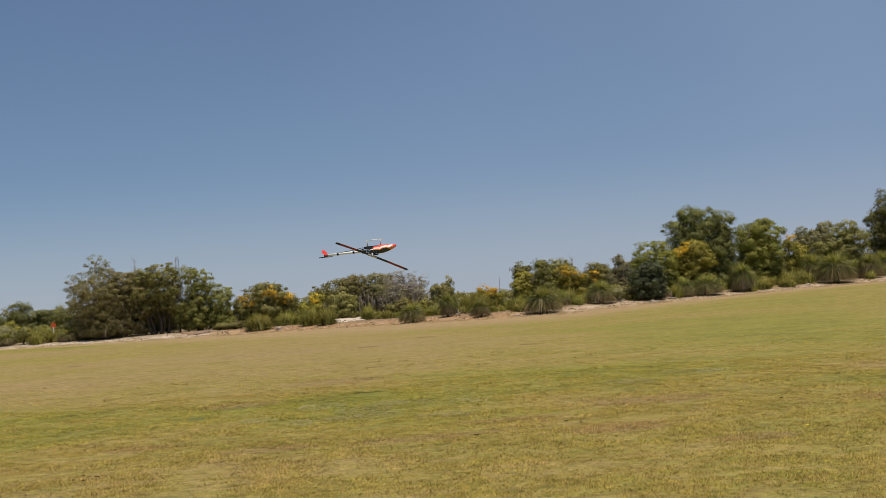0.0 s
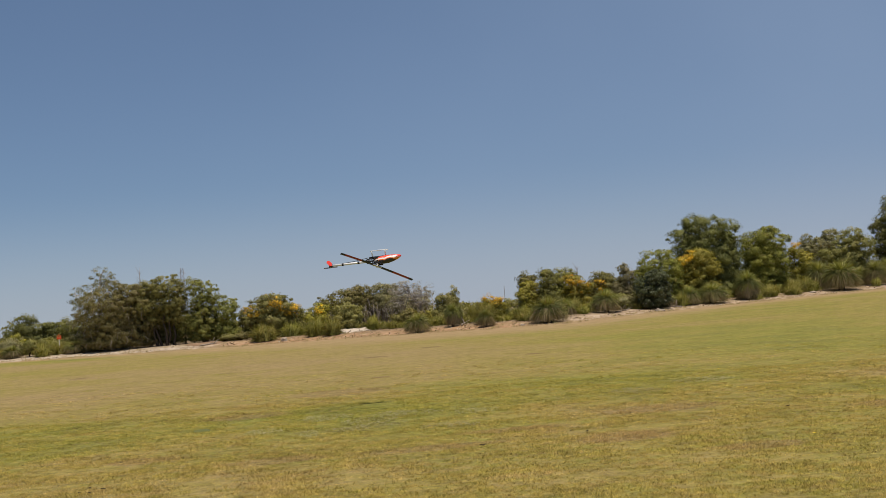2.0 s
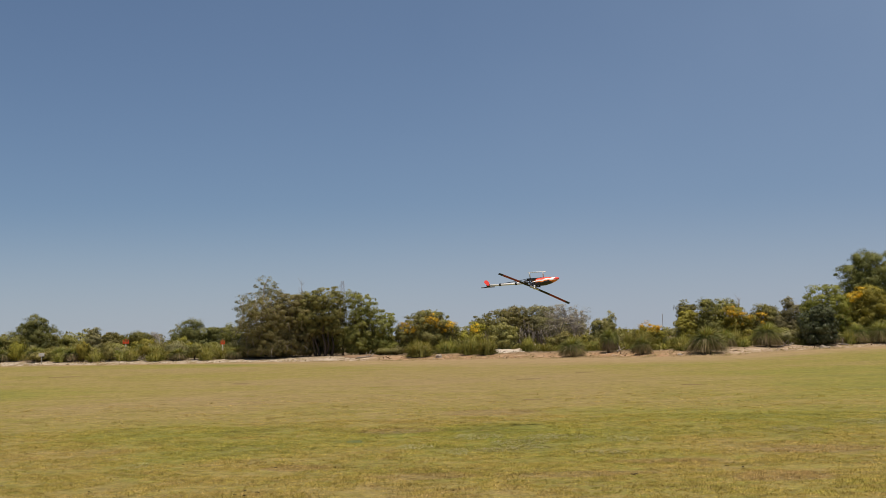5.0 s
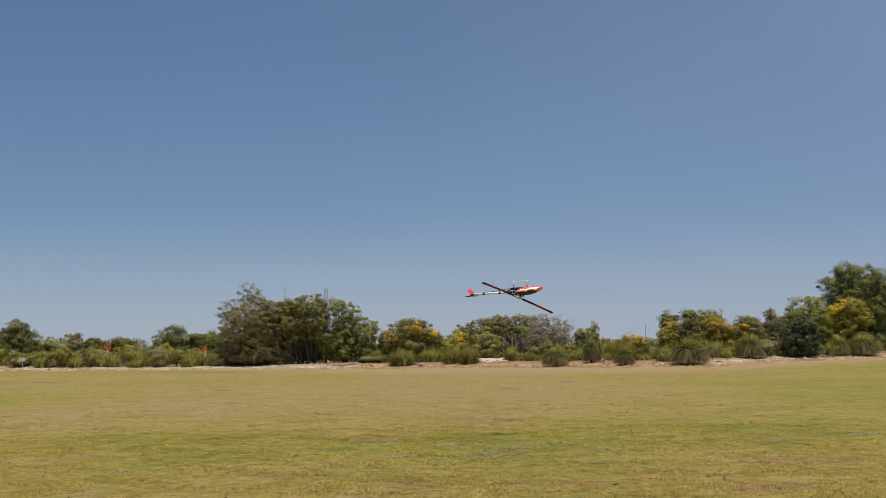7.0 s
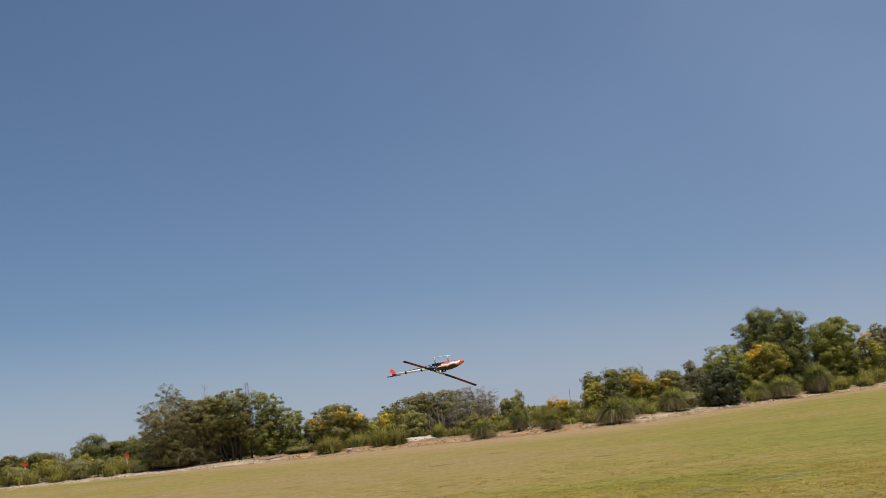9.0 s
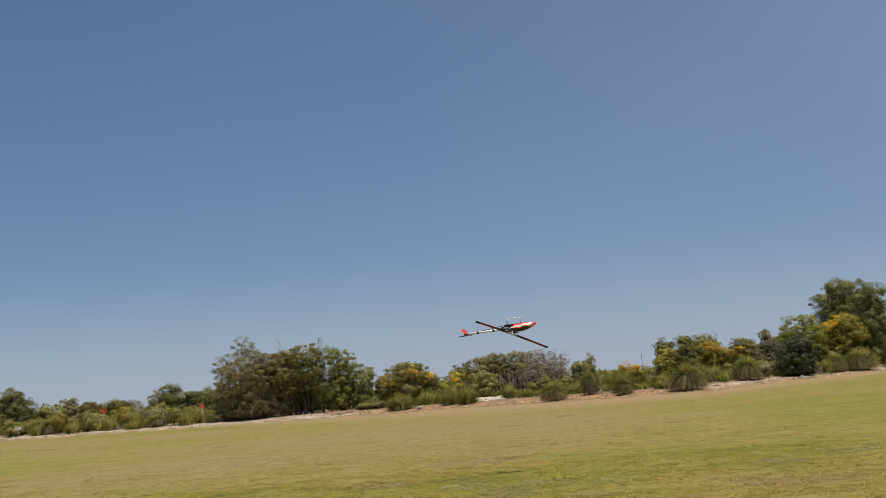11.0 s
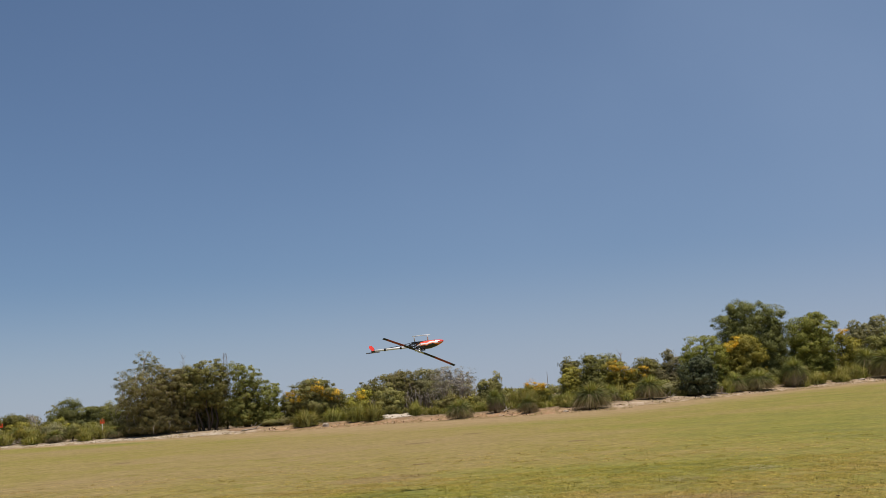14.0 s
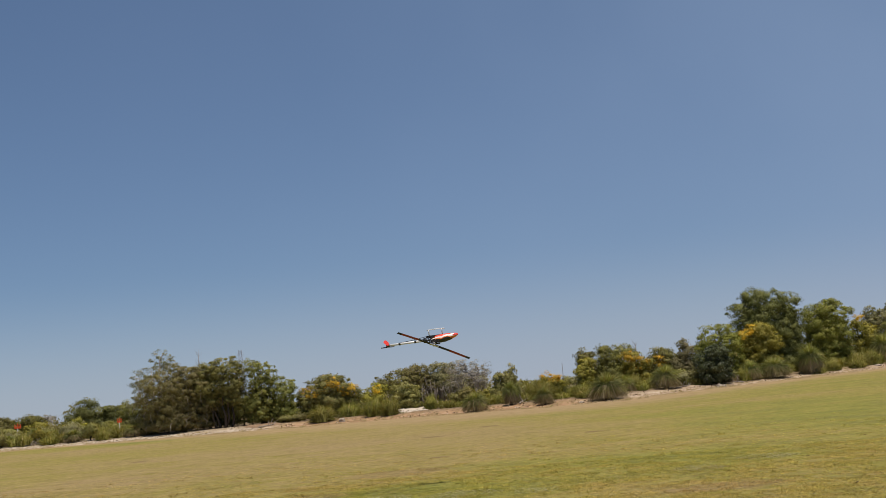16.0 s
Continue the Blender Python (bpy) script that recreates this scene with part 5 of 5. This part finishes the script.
M_PALE_WEED = leaf_material("pale_weed_leaf", (0.255, 0.24, 0.115), (0.37, 0.34, 0.195), (0.30, 0.26, 0.15), 0.15, 0.2, 0.0)
for i, (sx, sy, a, b) in enumerate(((-0.09, 17.95, 0.10, 0.26), (0.50, 18.1, 0.22, 0.18), (1.0, 18.4, 0.24, 0.16), (1.95, 17.4, 0.30, 0.16), (0.85, 19.3, 0.3, 0.25), (1.5, 20.2, 0.35, 0.3),
                                    (0.2, 20.6, 0.3, 0.3), (2.6, 19.4, 0.25, 0.25), (-0.8, 19.0, 0.2, 0.2), (-4.6, 16.9, 0.15, 0.2), (5.6, 20.6, 0.3, 0.3), (7.2, 21.8, 0.35, 0.3))):
    pale_weed(sx, sy, a * 1.5, b * 2.2, 500 + i)


M_SOIL = bark_material("bare_soil", (0.150, 0.108, 0.052), (0.235, 0.175, 0.080))
for i, (sx, sy, a, b) in enumerate(((2.64, 48.7, 0.55, 0.42), (1.88, 32.55, 0.30, 0.20), (7.36, 39.5, 0.35, 0.25), (-22.8, 69.6, 0.9, 0.7), (5.6, 56.0, 0.5, 0.5), (-9.5, 52.0, 0.4, 0.5))):
    mound("bare_scrape", sx, sy, 0.006, a, b, 0.018, "thin scrape of bare brown soil in the lawn", 60 + i, M_SOIL)
mound("weed_clump", -1.82, 20.2, 0.0, 0.16, 0.12, 0.04, "low dark green weed clump in the lawn", 71, LEAF["forest"])


# ---------- the model helicopter, flying upside down ----------
M_RED = plain_material("red_gloss_paint", (0.75, 0.045, 0.03), 0.25, 0.0, 0.08)
M_WHITE = plain_material("white_gloss_paint", (0.80, 0.80, 0.78), 0.3, 0.0, 0.06)
M_CARBON = plain_material("carbon_fibre", (0.020, 0.020, 0.022), 0.6, 0.0, 0.3, 60.0)
M_ALLOY = plain_material("brushed_alloy", (0.55, 0.56, 0.58), 0.35, 0.9, 0.15)
M_DARK = plain_material("dark_gloss_paint", (0.035, 0.034, 0.028), 0.25, 0.0, 0.2, 30.0)
M_ORANGE_RED = plain_material("orange_red_gloss_paint", (0.82, 0.105, 0.06), 0.25, 0.0, 0.08)
M_BLADE_RED = plain_material("dark_red_blade_paint", (0.30, 0.035, 0.035), 0.4, 0.0, 0.2)
M_ORANGE_PAINT = plain_material("orange_gloss_paint", (0.85, 0.22, 0.03), 0.25, 0.0, 0.08)


def loft(rings, sides=20):
    """Closed body along x from (x, z, half width, half height) rows."""
    verts, faces = [], []
    for x, z, w, h in rings:
        for k in range(sides):
            a = 2 * math.pi * k / sides
            ca, sa = math.cos(a), math.sin(a)
            verts.append((x, math.copysign(abs(ca) ** 0.8, ca) * w, z + math.copysign(abs(sa) ** 0.85, sa) * h))
    for i in range(len(rings) - 1):
        for k in range(sides):
            a, b = i * sides + k, i * sides + (k + 1) % sides
            faces.append((a, b, b + sides, a + sides))
    faces.append(tuple(range(sides - 1, -1, -1)))
    faces.append(tuple((len(rings) - 1) * sides + k for k in range(sides)))
    return verts, faces


def helicopter(m):
    """Nose towards +x, mast towards +z, in its own frame; about 1.4 m long."""
    thing = base("model_helicopter", 0, 0, 0, "red, white and black model helicopter flying upside down above the lawn", "helicopter")
    thing.matrix_basis = m
    # canopy: dark top, orange and white flame bands, orange-red belly, red nose
    rows = [(0.02, 0.0, 0.052, 0.062), (0.10, 0.0, 0.064, 0.076), (0.20, -0.006, 0.066, 0.076), (0.30, -0.020, 0.058, 0.060), (0.38, -0.038, 0.042, 0.040), (0.43, -0.05, 0.024, 0.024), (0.45, -0.055, 0.006, 0.006)]
    fine = []
    for p, q in zip(rows, rows[1:]):
        fine += [tuple(p[k] + (q[k] - p[k]) * s / 14 for k in range(4)) for s in range(14)]
    v, f = loft(fine + [rows[-1]], 96)
    bands = {"canopy": [], "orange_band": [], "white_band": [], "belly_shell": [], "nose_cap": []}
    for face in f:
        mid_z = sum(v[k][2] for k in face) / len(face)
        mid_x = sum(v[k][0] for k in face) / len(face)
        u = mid_z + 0.11 * (mid_x - 0.02) + 0.010 * math.sin(34.0 * mid_x) + 0.003 * math.sin(78.0 * mid_x)
        bands["nose_cap" if mid_x > 0.35 and u < 0.03 else "canopy" if u > 0.050 else "orange_band" if 0.034 < u else "white_band" if u > 0.002 else "belly_shell"].append(face)
    paint = {"canopy": (M_DARK, "glossy near-black upper canopy"), "orange_band": (M_ORANGE_PAINT, "orange painted band"), "white_band": (M_WHITE, "white painted band"),
             "belly_shell": (M_ORANGE_RED, "glossy orange-red lower shell"), "nose_cap": (M_RED, "glossy red nose")}
    for key, faces in bands.items():
        used = sorted({k for face in faces for k in face})
        at = {k: n for n, k in enumerate(used)}
        part(key, link_mesh(key, [v[k] for k in used], [[at[k] for k in face] for face in faces], paint[key][0], True), paint[key][0], thing, paint[key][1])
    # side frames as open trusses, with gear, motor, servos and battery between them
    for s in (-1, 1):
        v, f = [], []
        y = s * 0.036
        rails = [((-0.20, y, 0.015), (0.10, y, 0.085)), ((-0.20, y, -0.02), (0.12, y, -0.07)), ((-0.10, y, 0.082), (0.10, y, 0.088)),
                 ((-0.20, y, 0.015), (-0.20, y, -0.02)), ((-0.10, y, 0.04), (-0.10, y, -0.035)), ((-0.10, y, 0.04), (-0.02, y, -0.05)),
                 ((-0.02, y, 0.082), (-0.02, y, -0.05)), ((-0.02, y, 0.06), (0.07, y, -0.06)), ((0.08, y, 0.085), (0.08, y, -0.065))]
        for a, b in rails:
            tube(v, f, [(a, 0.009), (b, 0.009)], 4)
        part("side_frame", link_mesh("side_frame", v, f, M_CARBON), M_CARBON, thing, "black carbon side frame")
    bm = bmesh.new()
    bmesh.ops.create_cone(bm, cap_ends=True, segments=24, radius1=0.050, radius2=0.050, depth=0.014, matrix=pose(-0.01, 0, 0.018))
    part("main_gear", bm, M_WHITE, thing, "white main gear wheel")
    bm = bmesh.new()
    bmesh.ops.create_cone(bm, cap_ends=True, segments=18, radius1=0.026, radius2=0.026, depth=0.055, matrix=pose(0.065, 0, 0.0))
    part("motor", bm, M_ALLOY, thing, "metal motor can")
    for x, z in ((-0.055, 0.062), (0.03, 0.066), (-0.15, -0.002)):
        bm = bmesh.new()
        box(bm, x - 0.018, -0.028, z - 0.013, x + 0.018, 0.028, z + 0.013, 0.003)
        part("servo", bm, M_CARBON, thing)
    bm = bmesh.new()
    box(bm, -0.06, -0.026, -0.058, 0.17, 0.026, -0.022, 0.005)
    part("battery", bm, M_ORANGE_PAINT, thing, "orange battery pack")
    bm = bmesh.new()
    box(bm, -0.16, -0.03, -0.085, 0.30, 0.03, -0.06, 0.006)
    part("battery_tray", bm, M_CARBON, thing)
    # boom
    v, f = [], []
    tube(v, f, [((-0.17, 0, 0.0), 0.021), ((-0.5, 0, 0.0), 0.020), ((-0.88, 0, 0.0), 0.019)], 14)
    boom = part("tail_boom", link_mesh("tail_boom", v, f, M_WHITE, True), M_WHITE, thing, "long white tail boom")
    for x in (-0.36, -0.66):
        v, f = [], []
        tube(v, f, [((x - 0.018, 0, 0), 0.026), ((x + 0.018, 0, 0), 0.026)], 14)
        part("boom_clamp", link_mesh("boom_clamp", v, f, M_CARBON, True), M_CARBON, boom, "black clamp")
    for s in (-1, 1):
        v, f = [], []
        tube(v, f, [((-0.17, s * 0.032, -0.06), 0.006), ((-0.42, s * 0.02, -0.03), 0.006), ((-0.66, 0, -0.022), 0.006)], 8)
        part("boom_strut", link_mesh("boom_strut", v, f, M_CARBON, True), M_CARBON, thing)
    # tail: gear case, fin, rotor
    bm = bmesh.new()
    box(bm, -0.92, -0.02, -0.024, -0.85, 0.02, 0.024, 0.006)
    part("tail_case", bm, M_CARBON, thing)
    bm = bmesh.new()
    outline = [(-0.86, 0.02), (-0.90, 0.02), (-0.965, -0.06), (-0.955, -0.105), (-0.915, -0.105), (-0.865, -0.045)]
    vs = [bm.verts.new((x, 0.026, z)) for x, z in outline]
    face = bm.faces.new(vs)
    ext = bmesh.ops.extrude_face_region(bm, geom=[face])
    bmesh.ops.translate(bm, vec=(0, 0.005, 0), verts=[g for g in ext["geom"] if isinstance(g, bmesh.types.BMVert)])
    part("tail_fin", bm, M_RED, thing, "red tail fin")
    v, f = [], []
    tube(v, f, [((-0.90, -0.02, 0), 0.012), ((-0.90, -0.055, 0), 0.012)], 10)
    hub = part("tail_hub", link_mesh("tail_hub", v, f, M_ALLOY, True), M_ALLOY, thing)
    for s in (-1, 1):
        bm = bmesh.new()
        box(bm, -0.90 + s * 0.012 if s > 0 else -1.03, -0.052, -0.012, -0.77 if s > 0 else -0.912, -0.048, 0.012, 0.0015)
        part("tail_blade", bm, M_CARBON, hub, "black tail blade")
    # mast, head and two main blades
    v, f = [], []
    tube(v, f, [((-0.01, 0, 0.0), 0.009), ((-0.01, 0, 0.135), 0.009)], 10)
    tube(v, f, [((-0.01, 0, 0.096), 0.035), ((-0.01, 0, 0.108), 0.035)], 16)
    tube(v, f, [((-0.01, 0, 0.112), 0.026), ((-0.01, 0, 0.15), 0.022)], 12)
    part("mast", link_mesh("mast", v, f, M_ALLOY, True), M_ALLOY, thing, "metal mast and swashplate")
    for s in (0, 180):
        turn = pose(-0.01, 0, 0.130, 0, 0, BLADE_TURN + s)
        bm = bmesh.new()
        box(bm, 0.015, -0.016, -0.014, 0.10, 0.016, 0.014, 0.004)
        bmesh.ops.transform(bm, matrix=turn, verts=bm.verts)
        grip = part("blade_grip", bm, M_ALLOY, thing, "metal blade grip")
        for r0, r1, m_, note in ((0.10, 0.34, M_CARBON, "black blade root"), (0.34, 0.70, M_BLADE_RED, "dark red outer blade"), (0.70, 0.79, M_CARBON, "black blade tip")):
            bm = bmesh.new()
            rings = []
            for r in (r0, r1):
                droop = 0.02 * (r / 0.79) ** 2
                rings.append([bm.verts.new((r, y, z + droop)) for y, z in ((0.026, 0.0), (0.016, 0.0045), (-0.006, 0.004), (-0.030, 0.0008), (-0.030, -0.0008), (-0.006, -0.004), (0.016, -0.0045))])
            k = len(rings[0])
            for i in range(k):
                bm.faces.new([rings[0][i], rings[0][(i + 1) % k], rings[1][(i + 1) % k], rings[1][i]])
            bm.faces.new(rings[0][::-1])
            bm.faces.new(rings[1])
            bmesh.ops.transform(bm, matrix=turn, verts=bm.verts)
            part("rotor_blade", bm, m_, grip, note)
    # skids
    for s in (-1, 1):
        v, f = [], []
        tube(v, f, [((-0.12, s * 0.11, -0.150), 0.0075), ((0.05, s * 0.115, -0.150), 0.0075), ((0.18, s * 0.11, -0.150), 0.0075), ((0.22, s * 0.108, -0.142), 0.006)], 10)
        part("skid", link_mesh("skid", v, f, M_WHITE, True), M_WHITE, thing, "white landing skid")
    for x in (-0.09, 0.16):
        v, f = [], []
        tube(v, f, [((x, -0.112, -0.150), 0.009), ((x, -0.07, -0.115), 0.011), ((x, 0, -0.09), 0.013), ((x, 0.07, -0.115), 0.011), ((x, 0.112, -0.150), 0.009)], 10)
        part("skid_bow", link_mesh("skid_bow", v, f, M_WHITE, True), M_WHITE, thing, "white skid bow")
    return thing


# nose and mast directions in the world; the mast points down
BLADE_TURN = -41.9
HELI_AT = Vector((1.397, 22.734, 2.676))
nose = Vector((0.983, -0.182, 0.037)).normalized()
mast = Vector((-0.074, -0.568, -0.820))
mast = (mast - nose * mast.dot(nose)).normalized()
side = mast.cross(nose)
helicopter(Matrix(((nose.x, side.x, mast.x, HELI_AT.x), (nose.y, side.y, mast.y, HELI_AT.y), (nose.z, side.z, mast.z, HELI_AT.z), (0, 0, 0, 1))))
